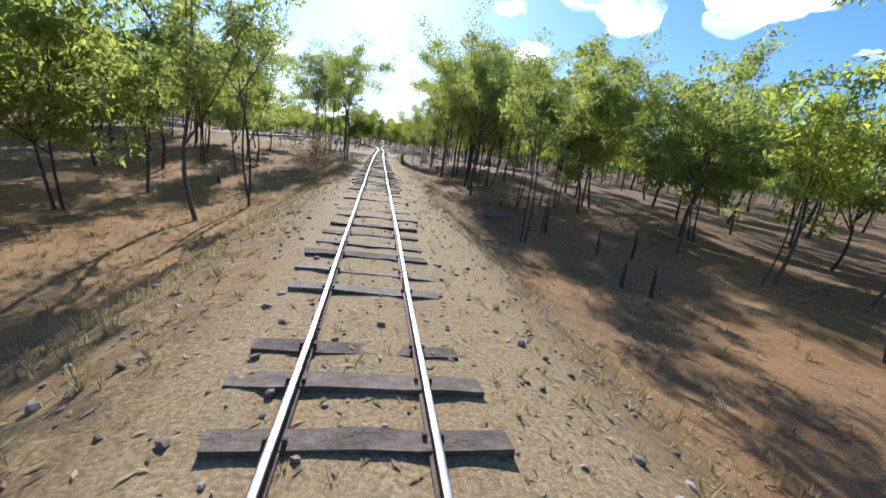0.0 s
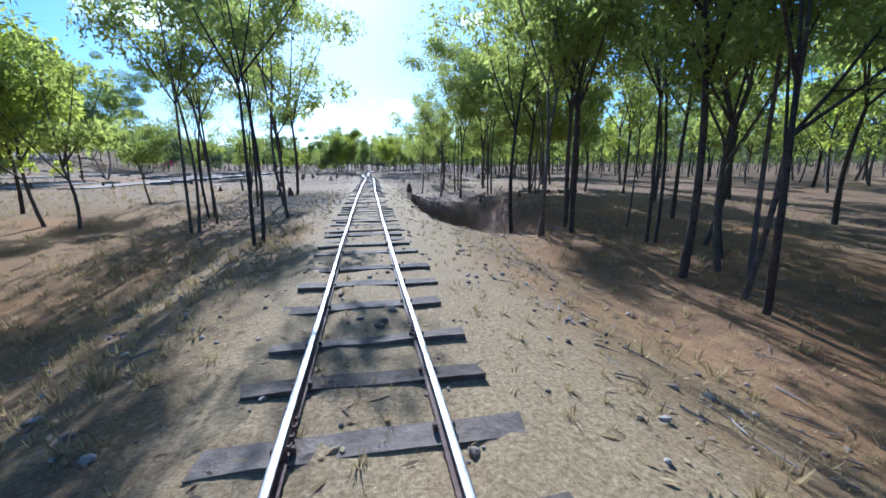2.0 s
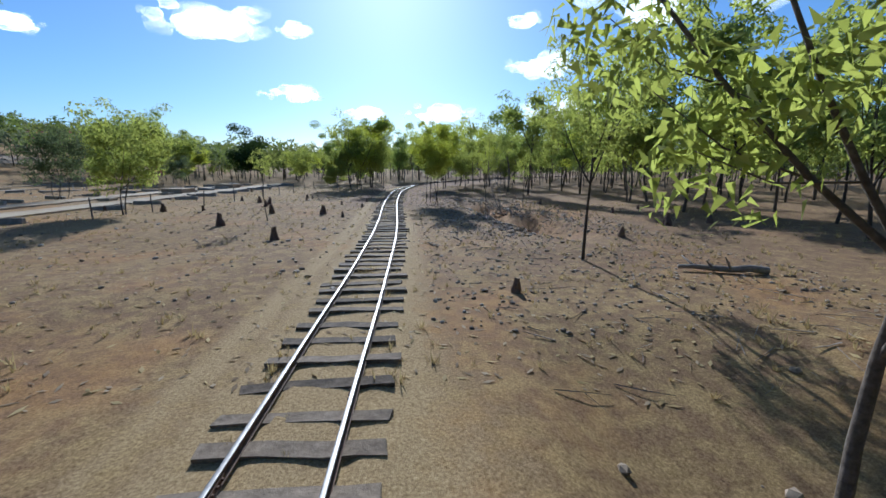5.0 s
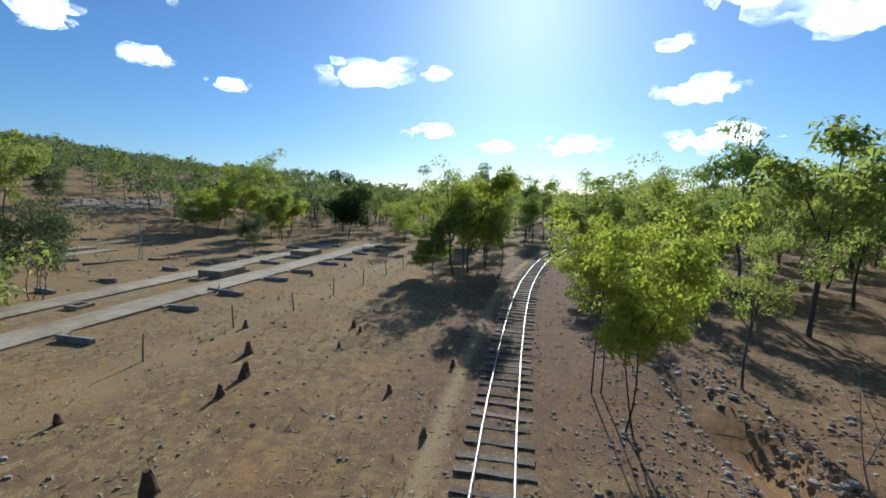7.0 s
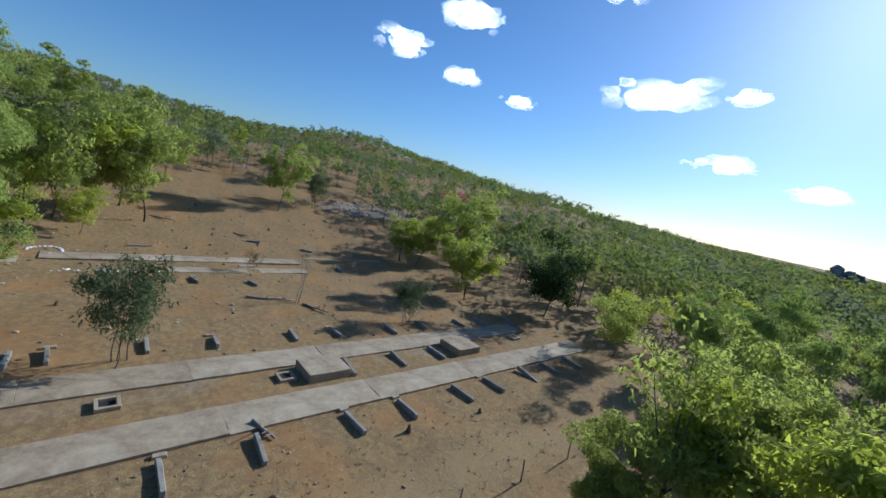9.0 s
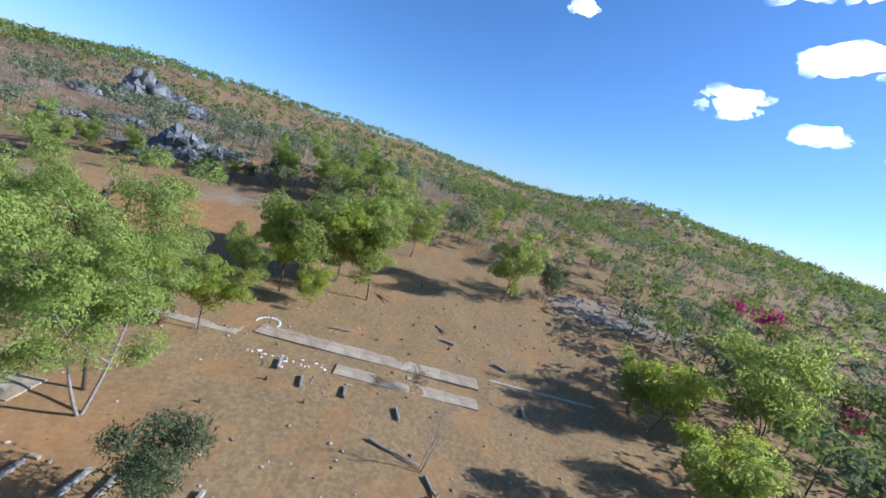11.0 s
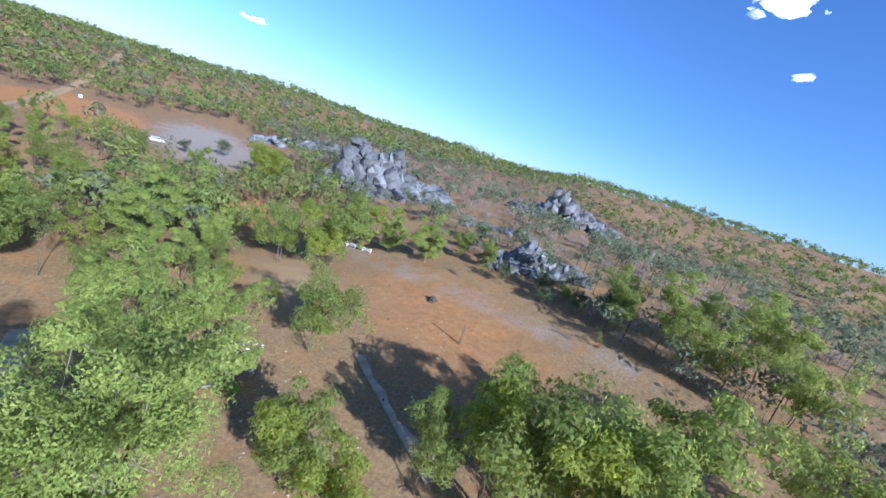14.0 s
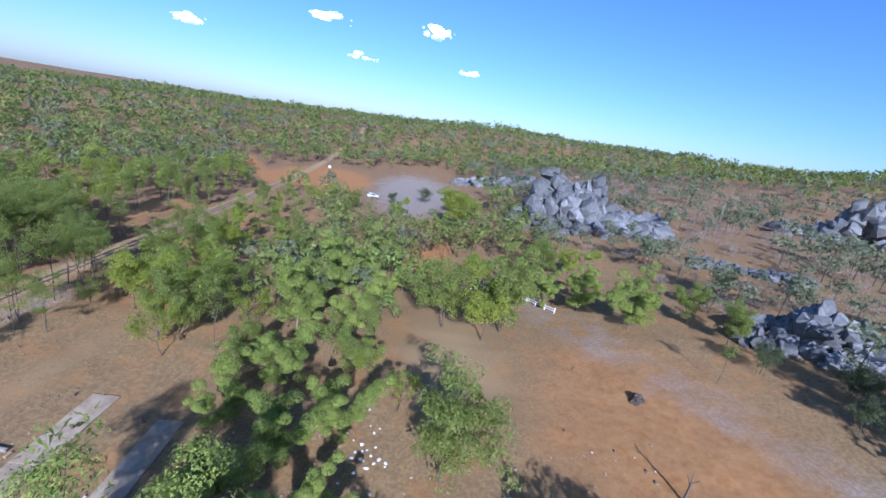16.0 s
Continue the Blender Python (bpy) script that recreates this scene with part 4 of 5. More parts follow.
SLEEPERS = shared(sleeper_mesh, 8, 17, SLEEPER, "sleeper")
known = [-5.8, -5.1, -4.5, -2.9, -2.1, -1.2, -0.4, 0.5, 1.4, 2.6, 3.7, 5.8, 7.5, 8.4, 9.2, 9.9, 10.6, 11.4, 12.1, 12.8, 13.5, 15.1, 16.3, 17.0, 17.6, 18.3, 19.3, 20.0, 20.8, 21.6, 22.4, 23.5, 24.5, 25.5, 26.9, 27.7, 28.4, 29.1, 29.8,
         31.1, 31.8, 32.5, 33.2, 33.9, 34.7, 35.6, 36.5, 37.6, 38.6, 39.2, 40.0, 40.9, 42.6, 43.4, 44.2, 45.0]
rng = random.Random(23)
rows = [y - 0.0 for y in known]
y = 45.7
while y < 150:
    rows.append(y)
    y += rng.uniform(0.58, 0.82)
y = -6.6
while y > -40:
    rows.append(y)
    y -= rng.uniform(0.6, 0.85)
for i, y in enumerate(rows[:300]):
    o = part("sleeper", SLEEPERS[i % 8], parent=track)
    slope = float(rail_x(y + 0.5) - rail_x(y - 0.5))
    o.location = (float(rail_x(y)) + rng.gauss(0, 0.05), y, -0.186 + rng.uniform(-0.016, 0.016))
    o.rotation_euler = (rng.gauss(0, 0.03), rng.gauss(0, 0.008), -math.atan(slope) + rng.gauss(0, 0.022))
    o.scale = (rng.uniform(0.93, 1.05), rng.uniform(0.85, 1.12), 1)
far_sleepers, n = [], 0
for y in np.concatenate([np.arange(-600, -40, 0.75), np.arange(150.5, 214, 0.75)]):
    x = float(rail_x(y))
    box = [(x + a * 1.02, y + b * 0.11, -0.18 + c * 0.07) for a in (-1, 1) for b in (-1, 1) for c in (-1, 1)]
    far_sleepers.append((box, [(0, 1, 3, 2), (4, 6, 7, 5), (0, 4, 5, 1), (2, 3, 7, 6), (1, 5, 7, 3)]))
part("sleepers", mesh_of("sleepers", *join(far_sleepers), SLEEPER), parent=track)["kind"] = "stuff"


def box_mesh(name, x, y, z, mat, bevel=0.02, seed=0, rough=0.0, cuts=0):
    bm = bmesh.new()
    bmesh.ops.create_cube(bm, size=1.0)
    bmesh.ops.scale(bm, verts=bm.verts, vec=(x, y, z))
    if cuts:
        bmesh.ops.subdivide_edges(bm, edges=bm.edges[:], cuts=cuts, use_grid_fill=True)
    if bevel:
        bmesh.ops.bevel(bm, geom=[e for e in bm.edges if e.calc_face_angle(0) > 0.5], offset=bevel, segments=1, affect="EDGES")
    if rough:
        for v in bm.verts:
            v.co += Vector([rough * noise.noise(v.co * 2.1 + Vector((seed + k * 9.1, 0, 0))) for k in range(3)])
    me = bpy.data.meshes.new(name)
    bm.to_mesh(me)
    bm.free()
    me.materials.append(mat)
    return me


# fishplates with bolts at the rail joints
plate, bolt = box_mesh("fishplate", 0.022, 0.46, 0.06, RUST, 0.006), box_mesh("bolt", 0.03, 0.03, 0.03, RUST, 0.006)
for y in (-3.4, 9.1, 19.0, 21.7, 34.2, 46.7, 59.0, 71.2, 83.4):
    for side in (-1, 1):
        o = part("fishplate", plate, parent=track)
        o.location = (float(rail_x(y)) + side * (0.5335 - 0.02), y + side * 0.8, -0.058)
        for k in (-0.15, -0.05, 0.05, 0.15):
            b = part("bolt", bolt, parent=o)
            b.location = (-side * 0.02, k, 0)
# dog spikes that hold the rails by the sleepers
spike = box_mesh("dog_spike", 0.035, 0.045, 0.05, RUST, 0.008)
for y in known:
    for o in (-0.595, -0.47, 0.47, 0.595):
        s = part("dog_spike", spike, parent=track)
        s.location = (float(rail_x(y)) + o, y + 0.03 * (1 if o > 0 else -1), -0.092)

# ---- the old platforms and footings ----
def strip(label, x0, x1, cuts, z, mat, seed, slope=0.0):
    """A concrete strip of separate slabs between the y values given."""
    ob = thing("concrete_platform", label, "concrete slab", "old station platforms")
    rng = random.Random(seed)
    for a, b in zip(cuts, cuts[1:]):
        s = part("slab", box_mesh("slab", x1 - x0 + rng.uniform(-0.08, 0.08), b - a - 0.004, 0.3, mat, 0.012, seed, 0.035, 3), parent=ob)
        cx = (x0 + x1) / 2 + slope * ((a + b) / 2 - cuts[0])
        s.location = (cx, (a + b) / 2, float(land(cx, (a + b) / 2, False)) + z - 0.18)
        s.rotation_euler = (rng.gauss(0, 0.003), rng.gauss(0, 0.003), -slope + rng.gauss(0, 0.004))
    return ob


strip("long pale concrete platform strip, cracked and dusty", -25.6, -23.0, [57.5, 66, 76, 84, 91.5, 100, 109, 118, 127, 136], 0.16, CONCRETE, 1, 0.012)
strip("pale concrete strip of the back platform", -31.0, -28.5, [84, 92, 99.4, 108, 117, 124, 132], 0.15, CONCRETE, 2, 0.008)
strip("weathered concrete slab beside the platform trees", -33.0, -30.6, [60, 64, 68, 72], 0.12, CONCRETE, 7)
strip("pale concrete floor strip of a vanished building", -57.0, -54.6, [91.3, 95, 99, 103, 107.5, 112, 116.4], 0.1, CONCRETE, 3)
strip("pale concrete floor strip of a vanished building", -52.6, -50.6, [101, 105, 109, 112.5, 116], 0.12, CONCRETE, 4)
strip("cracked concrete path with crumbling edges", -55.6, -53.2, [78, 81, 84, 87, 90], 0.08, CONCRETE, 5)
strip("narrow pale concrete path across bare earth", -64.6, -62.8, [66.0, 69, 72, 75, 79, 82.5, 86], 0.08, CONCRETE, 6, 0.02)
strip("grey concrete path half covered with dirt", -40.5, -37.8, [76, 78.5, 81, 83], 0.08, CONCRETE, 8)
strip("broken concrete edging on dry ground", -57.6, -57.0, [118, 121, 124, 127, 131], 0.1, CONCRETE, 9)


def plinth(x, y, length=2.2, turn=0.0, cap=True, seed=0):
    rng = random.Random(seed)
    ob = thing("concrete_footing", "low weathered concrete footing lying across bare ground", "footing", "concrete footings")
    ob.matrix_basis = stand(x, y, turn + rng.gauss(0, 3))
    b = part("beam", box_mesh("beam", length, 0.24, 0.36, CONCRETE_DARK, 0.03, seed, 0.04, 2), parent=ob)
    b.location = (0, 0, 0.12)
    b.rotation_euler = (rng.gauss(0, 0.03), rng.gauss(0, 0.05), 0)
    if cap:
        c = part("cap", box_mesh("cap", 0.28, 0.6, 0.2, CONCRETE, 0.03, seed + 3, 0.03, 1), parent=ob)
        c.location = (-length / 2 - 0.4, rng.uniform(-0.2, 0.5), 0.05)
    return ob


for i, y in enumerate((64.8, 69.2, 74.0, 78.5, 86.3, 90.8, 96.9, 100.9, 106.1, 109.9, 114.9, 118.4, 122.9, 126.4, 130.2)):
    plinth(-20.8, y, 2.2, 0, i % 3 != 1, 10 + i)
for i, y in enumerate((109.0, 113.4, 117.5)):
    plinth(-26.8, y, 2.3, 0, False, 40 + i)
for i, (x, y) in enumerate(((-33.0, 88.0), (-33.3, 91.3), (-33.4, 92.9), (-33.6, 97.6), (-33.2, 101.6), (-33.0, 107.2), (-32.8, 110.9), (-32.2, 116.3), (-32.4, 120.2), (-32.0, 125.2), (-31.6, 128.5), (-31.0, 132.7))):
    plinth(x, y, 1.9, 0, i % 2 == 0, 60 + i)
for i, (x, y, a) in enumerate(((-49.8, 96.0, 12), (-47.8, 98.8, 12), (-48.0, 102.8, 12), (-46.6, 108.0, 12), (-52.0, 121, 0), (-60.5, 119.6, 60), (-63.4, 112.8, 80))):
    plinth(x, y, 1.8, a, i % 2 == 0, 90 + i)


def block(label, x, y, sx, sy, sz, turn=0.0, seed=0):
    ob = part("concrete_block", box_mesh("concrete_block", sx, sy, sz, CONCRETE, 0.03, seed, 0.04, 2))
    tagged(ob, label, "concrete block", "concrete blocks")
    ob.matrix_basis = stand(x, y, turn) @ Matrix.Translation((0, 0, sz / 2 - 0.12))


block("square raised concrete base beside the platform", -27.0, 107.0, 2.4, 3.0, 0.75, 0, 1)
block("square raised concrete base beside the platform", -27.0, 120.6, 2.6, 2.8, 0.75, 0, 2)
block("dark fallen concrete panel on the ground", -53.3, 109.2, 0.7, 1.7, 0.25, 0, 3)


def pit(x, y):
    """A square concrete-rimmed pit."""
    ob = thing("drain_pit", "square concrete-rimmed drain pit in the platform floor", "drain pit", "drain pits")
    ob.matrix_basis = stand(x, y, 0)
    for dx, dy, sx, sy in ((0, 0.45, 1.1, 0.18), (0, -0.45, 1.1, 0.18), (0.45, 0, 0.18, 0.72), (-0.45, 0, 0.18, 0.72)):
        part("rim", box_mesh("rim", sx, sy, 0.3, CONCRETE, 0.02), parent=ob).location = (dx, dy, 0.08)
    part("cover", box_mesh("cover", 0.7, 0.7, 0.05, RUBBER, 0.0), parent=ob, label="dark sunken floor of the pit").location = (0, 0, 0.03)


pit(-27.2, 95.4)
pit(-27.0, 104.4)
pit(-27.2, 129.0)
pit(-28.5, 70.5)

# stubs of a ring of white blocks and white rubble
def white_stone(x, y, s, seed):
    ob = part("white_stone", lump(random.Random(seed), (s, s * 0.7, s * 0.5), 1), WHITE_STONE)
    tagged(ob, "whitewashed stone on dry earth", "stone", "white stones")
    ob.matrix_basis = stand(x, y, seed * 47 % 360)


for i in range(15):
    a = radians(20 + i * 18)
    white_stone(-57.5 + 1.3 * math.cos(a), 91.6 + 1.3 * math.sin(a), 0.24, 500 + i)
rng = random.Random(77)
for i in range(22):
    white_stone(-51.2 + rng.gauss(0, 0.35), 92.5 + 0.36 * i + rng.gauss(0, 0.2), rng.uniform(0.12, 0.26), 540 + i)
for i in range(26):
    white_stone(-50.5 + rng.gauss(0, 1.2), 62.5 + rng.gauss(0, 2.6), rng.uniform(0.12, 0.28), 580 + i)
for i in range(16):
    white_stone(-66.0 + rng.gauss(0, 2.5), 14 + rng.gauss(0, 3), rng.uniform(0.25, 0.5), 620 + i)

# ---- fences, posts, poles ----
def fence_post(x, y, h=1.25, lean=0.0):
    rng = random.Random(int(x * 77 + y * 13))
    ob = part("fence_post", mesh_of("fence_post", *tube([(0, 0, -0.3), (0.02, 0, h * 0.5), (0.03, 0.02, h)], [0.045, 0.04, 0.035], 7), POST, True))
    tagged(ob, "thin weathered grey fence post leaning slightly", "fence post", "old fence posts")
    ob.matrix_basis = stand(x, y, rng.uniform(0, 360), 1, rng.gauss(0, 3))


for x, y in ((-16.6, 84.5), (-15.8, 90.0), (-15.3, 94.8), (-13.9, 98.3), (-13.7, 103.0), (-13.3, 107.3), (-13.0, 111.8), (-16.9, 79.5), (-12.8, 116.2)):
    fence_post(x, y)
for x, y, h in ((9.6, 12.6, 1.7), (10.4, 8.4, 1.3), (8.9, 4.0, 1.0), (9.5, 3.2, 1.1), (13.0, 22.0, 1.4), (8.2, 36.0, 1.2), (-9.6, 52.5, 0.9), (-7.1, 53.0, 0.8), (12.2, 8.4, 1.2)):
    ob = part("dead_stump", mesh_of("dead_stump", *tube([(0, 0, -0.3), (0.03, 0.02, h * 0.5), (0.1, -0.03, h)], [0.09, 0.07, 0.03], 8), BARK, True))
    tagged(ob, "thin charred dead stump standing in dry litter", "stump", "dead stumps")
    ob.matrix_basis = stand(x, y, x * 50)


def pole(x, y, h, label="bare weathered timber power pole"):
    ob = thing("power_pole", label, "power pole", "power poles")
    ob.matrix_basis = stand(x, y)
    part("shaft", mesh_of("shaft", *tube([(0, 0, -0.5), (0, 0, h * 0.5), (0, 0, h)], [0.17, 0.15, 0.12], 8), PALE_BARK, True), parent=ob)
    part("crossarm", box_mesh("crossarm", 1.8, 0.12, 0.12, PALE_BARK, 0.01), parent=ob).location = (0, 0, h - 0.5)


pole(-136, 58, 8.5)
pole(-146, 66, 7)
pole(-158, 40, 8)
pole(-150, -28, 9)


def white_fence(x0, y0, x1, y1, bays):
    ob = thing("white_rail_fence", "low white-painted post and rail fence beside a dirt road", "fence")
    z = float(land(x0, y0))
    ob.location = (x0, y0, z)
    for i in range(bays + 1):
        k = i / bays
        x, y = (x1 - x0) * k, (y1 - y0) * k
        gz = float(land(x0 + x, y0 + y)) - z
        p = part("post", box_mesh("post", 0.14, 0.14, 1.1 if i < bays else 1.4, WHITE_PAINT, 0.01), parent=ob)
        p.location = (x, y, gz + 0.45)
    n = math.hypot(x1 - x0, y1 - y0)
    for hh in (0.45, 0.85):
        r = part("rail", box_mesh("rail", n, 0.06, 0.13, WHITE_PAINT, 0.01), parent=ob)
        dz = float(land(x1, y1)) - z
        r.location = ((x1 - x0) / 2, (y1 - y0) / 2, dz / 2 + hh)
        r.rotation_euler = (0, -math.atan2(dz, n), math.atan2(y1 - y0, x1 - x0))


white_fence(-74.8, 21.0, -79.4, 28.6, 4)


def sign(x, y):
    ob = thing("white_sign", "small blank white sign board on a post", "sign")
    ob.matrix_basis = stand(x, y, 10)
    part("post", box_mesh("post", 0.12, 0.12, 2.2, POST, 0.01), parent=ob).location = (0, 0, 1.0)
    part("board", box_mesh("board", 1.2, 0.06, 1.3, WHITE_PAINT, 0.01), parent=ob).location = (0, 0.1, 1.8)


sign(-6.4, -124.6)


def car(x, y, turn):
    ob = thing("parked_car", "silver four-wheel-drive wagon parked on grey gravel", "car")
    ob.matrix_basis = stand(x, y, turn)
    bm = bmesh.new()
    side = [(-2.3, 0.45), (-2.32, 0.95), (-1.35, 1.08), (-0.85, 1.72), (1.75, 1.76), (2.2, 1.1), (2.3, 0.95), (2.28, 0.45)]
    front = [[bm.verts.new((px, s * (0.9 if pz < 1.2 else 0.74), pz)) for px, pz in side] for s in (-1, 1)]
    bm.faces.new(front[0])
    bm.faces.new(front[1][::-1])
    for i in range(8):
        bm.faces.new((front[0][i], front[1][i], front[1][(i + 1) % 8], front[0][(i + 1) % 8]))
    bmesh.ops.recalc_face_normals(bm, faces=bm.faces[:])
    bmesh.ops.bevel(bm, geom=bm.edges[:], offset=0.06, segments=2, affect="EDGES")
    part("body", bm, CAR_PAINT, ob)
    for s in (-1, 1):
        for cx, w in ((-0.35, 0.8), (0.55, 0.85), (1.4, 0.6)):
            g = part("side_window", box_mesh("side_window", w, 0.03, 0.46, CAR_GLASS, 0.01), parent=ob)
            g.location, g.rotation_euler = (cx, s * 0.832, 1.4), (s * 0.27, 0, 0)
        for cx in (-1.4, 1.4):
            wheel = part("wheel", mesh_of("wheel", *tube([(cx, s * 0.72, 0.36), (cx, s * 0.93, 0.36)], [0.37, 0.37], 18), RUBBER), parent=ob)
            part("rim", mesh_of("rim", *tube([(cx, s * 0.9, 0.36), (cx, s * 0.95, 0.36)], [0.2, 0.19], 12), CAR_PAINT), parent=wheel)
        lamp = part("headlight", box_mesh("headlight", 0.05, 0.34, 0.16, WHITE_PAINT, 0.02), parent=ob)
        lamp.location = (-2.31, s * 0.66, 0.82)
    for cx, a, w in ((-1.12, 0.87, 0.62), (2.02, -0.60, 0.5)):
        g = part("windscreen", box_mesh("windscreen", 0.03, 1.36, w, CAR_GLASS, 0.01), parent=ob)
        g.location, g.rotation_euler = (cx, 0, 1.42), (0, a if cx < 0 else a, 0)


car(-35.5, -72.5, 8)


def log(x, y, length, turn, r=0.13, mat=None, seed=0):
    rng = random.Random(seed)
    pts = [(length * (k / 5 - 0.5), rng.gauss(0, 0.05) * length * 0.2, r * 0.8 + abs(rng.gauss(0, 0.05))) for k in range(6)]
    pieces = [tube(pts, np.linspace(r, r * 0.45, 6), 8)]
    for k in range(3):
        q = np.array(pts[2 + k])
        pieces.append(tube([q, q + np.array([0.3, rng.uniform(-0.7, 0.7), rng.uniform(0.2, 0.7)])], [r * 0.4, r * 0.15], 5))
    ob = part("fallen_log", mesh_of("fallen_log", *join(pieces), mat or DEAD_WOOD, True))
    tagged(ob, "bleached fallen branch lying on dry ground", "fallen log", "fallen logs")
    ob.matrix_basis = stand(x, y, turn)


for i, (x, y, n, a) in enumerate(((-41.5, 108.2, 4.5, 70), (-38.5, 111.5, 3.0, 30), (-71.5, 102.5, 4.0, 50), (12.0, 46.0, 2.2, 150), (14.2, 45.0, 1.8, 20), (-60, 99.5, 2.5, 100), (-66.5, 112, 2.5, 40), (-44.8, 70.5, 4.2, 15), (-22.2, 101.5, 1.8, 20), (11, 66, 2.4, 160), (7.5, 15.0, 2.0, 20), (-9.0, 24, 1.8, 80))):
    log(x, y, n, a, seed=i)


def burnt_heap(x, y):
    ob = part("charred_stump", lump(random.Random(4), (0.9, 0.7, 0.8), 3, 0.6, 0.2), BARK)
    tagged(ob, "charred black tree stump in the orange clearing", "stump")
    ob.matrix_basis = stand(x, y)


burnt_heap(-81.1, 53.9)


def forked_snag(x, y):
    """Leafless forked dead tree."""
    ob = thing("dead_tree", "bare forked dead tree in the orange clearing", "dead tree")
    ob.matrix_basis = stand(x, y)
    pieces = [tube([(0, 0, -0.3), (0.1, 0.15, 1.2), (0.45, 0.5, 2.4), (0.8, 0.7, 3.6)], [0.14, 0.11, 0.08, 0.03], 7)]
    for q, d in (((0.35, 0.4, 2.1), (0.5, -0.2, 1.0)), ((0.45, 0.5, 2.5), (-0.3, 0.5, 0.9)), ((0.6, 0.6, 3.0), (0.6, 0.3, 0.5)), ((0.7, 0.65, 3.3), (-0.2, -0.3, 0.5))):
        q = np.array(q)
        pieces.append(tube([q, q + np.array(d) * 0.6, q + np.array(d)], [0.05, 0.035, 0.012], 5))
    part("trunk", mesh_of("trunk", *join(pieces), BARK, True), parent=ob)


forked_snag(-78.4, 66.9)

# ---- clouds ----
def cloud(az, el, wide, high, seed, dist=3300):
    rng = random.Random(seed)
    a, e = radians(az), radians(el)
    at = Vector((-20, 80, 10)) + dist * Vector((-math.sin(a) * math.cos(e), math.cos(a) * math.cos(e), math.sin(e)))
    W, H = dist * radians(wide) / 2, dist * radians(high) / 2
    bm = bmesh.new()
    for i in range(16):
        u = rng.uniform(-1, 1)
        s = H * rng.uniform(0.45, 0.95) * (1.1 - abs(u))
        m = Matrix.Translation((u * W * 0.85, rng.gauss(0, 0.3) * W * 0.5, rng.gauss(0, 0.35) * H + 0.25 * s)) @ Matrix.Diagonal((s * rng.uniform(1.2, 2.2), s * 1.5, s * rng.uniform(0.5, 0.85), 1))
        bmesh.ops.create_icosphere(bm, subdivisions=2, radius=1.0, matrix=m)
    for v in bm.verts:
        v.co += Vector([noise.noise(v.co / (H * 0.45) + Vector((seed + 7.7 * k, 0, 0))) for k in range(3)]) * H * 0.34
        v.co += Vector([noise.noise(v.co / (H * 0.16) + Vector((seed + 3.1 * k, 5, 0))) for k in range(3)]) * H * 0.12
    ob = part("cloud", bm, CLOUD)
    for p in ob.data.polygons:
        p.use_smooth = True
    tagged(ob, "small white fair-weather cloud in a blue sky", "cloud", "clouds", "structure")
    ob.matrix_basis = Matrix.Translation(at) @ Euler((0, 0, a)).to_matrix().to_4x4()


for i, (az, el, w, h) in enumerate(((48.9, 21.7, 7, 3.6), (57.3, 17.2, 7, 2.6), (48.6, 14.7, 4.6, 2.4), (40.5, 13.1, 5, 1.6), (23.7, 15.8, 14, 4.2), (13.8, 16.4, 3, 2), (14.8, 9.0, 8, 2.6), (5.4, 7.0, 6, 2.0), (-5.1, 7.0, 10, 3.0), (-18.3, 13.0, 9, 3.4),
        (-24.8, 21.9, 11, 6), (-30.8, 17.4, 5, 4), (-15.5, 18.0, 4, 1.8), (-20.8, 7.2, 11, 3.2), (-44, 20, 9, 8), (54.3, 29.1, 7, 4.5), (77.1, 24.2, 3.5, 1.8), (114.8, 25.3, 6, 2.2), (90.7, 31.0, 10, 5), (110.6, 19.5, 1.6, 0.9),
        (-134.8, 8.5, 9, 2.6), (-152.5, 12.5, 10, 3), (-171.7, 7.4, 4.2, 0.8), (-167.4, 11.1, 5, 1.4), (-152.5, 7.4, 3.2, 1.0), (174.2, 7.8, 3, 0.7), (179.0, 12.0, 4, 1.4), (-60, 14, 12, 5), (-75, 20, 10, 4), (127.7, 27.3, 7, 2.4), (100, 31, 6, 4), (86.2, 24.1, 1.6, 0.8), (54.3, 29.1, 2, 1.6), (48.9, 28.2, 3.6, 3), (48.9, 21.6, 4.4, 2.4), (56.6, 16.3, 4, 1.6), (49.1, 14.6, 3.6, 2), (30, 27.1, 5, 3.4))):
    cloud(az, el, w * 1.3, h * 1.05, 40 + i)

# ---- litter, stones and dry grass ----
def scatter(name, label, category, pieces, mat):
    v, f = join(pieces)
    tagged(new(name, mesh_of(name, v, f, mat)), label, category, kind="stuff")


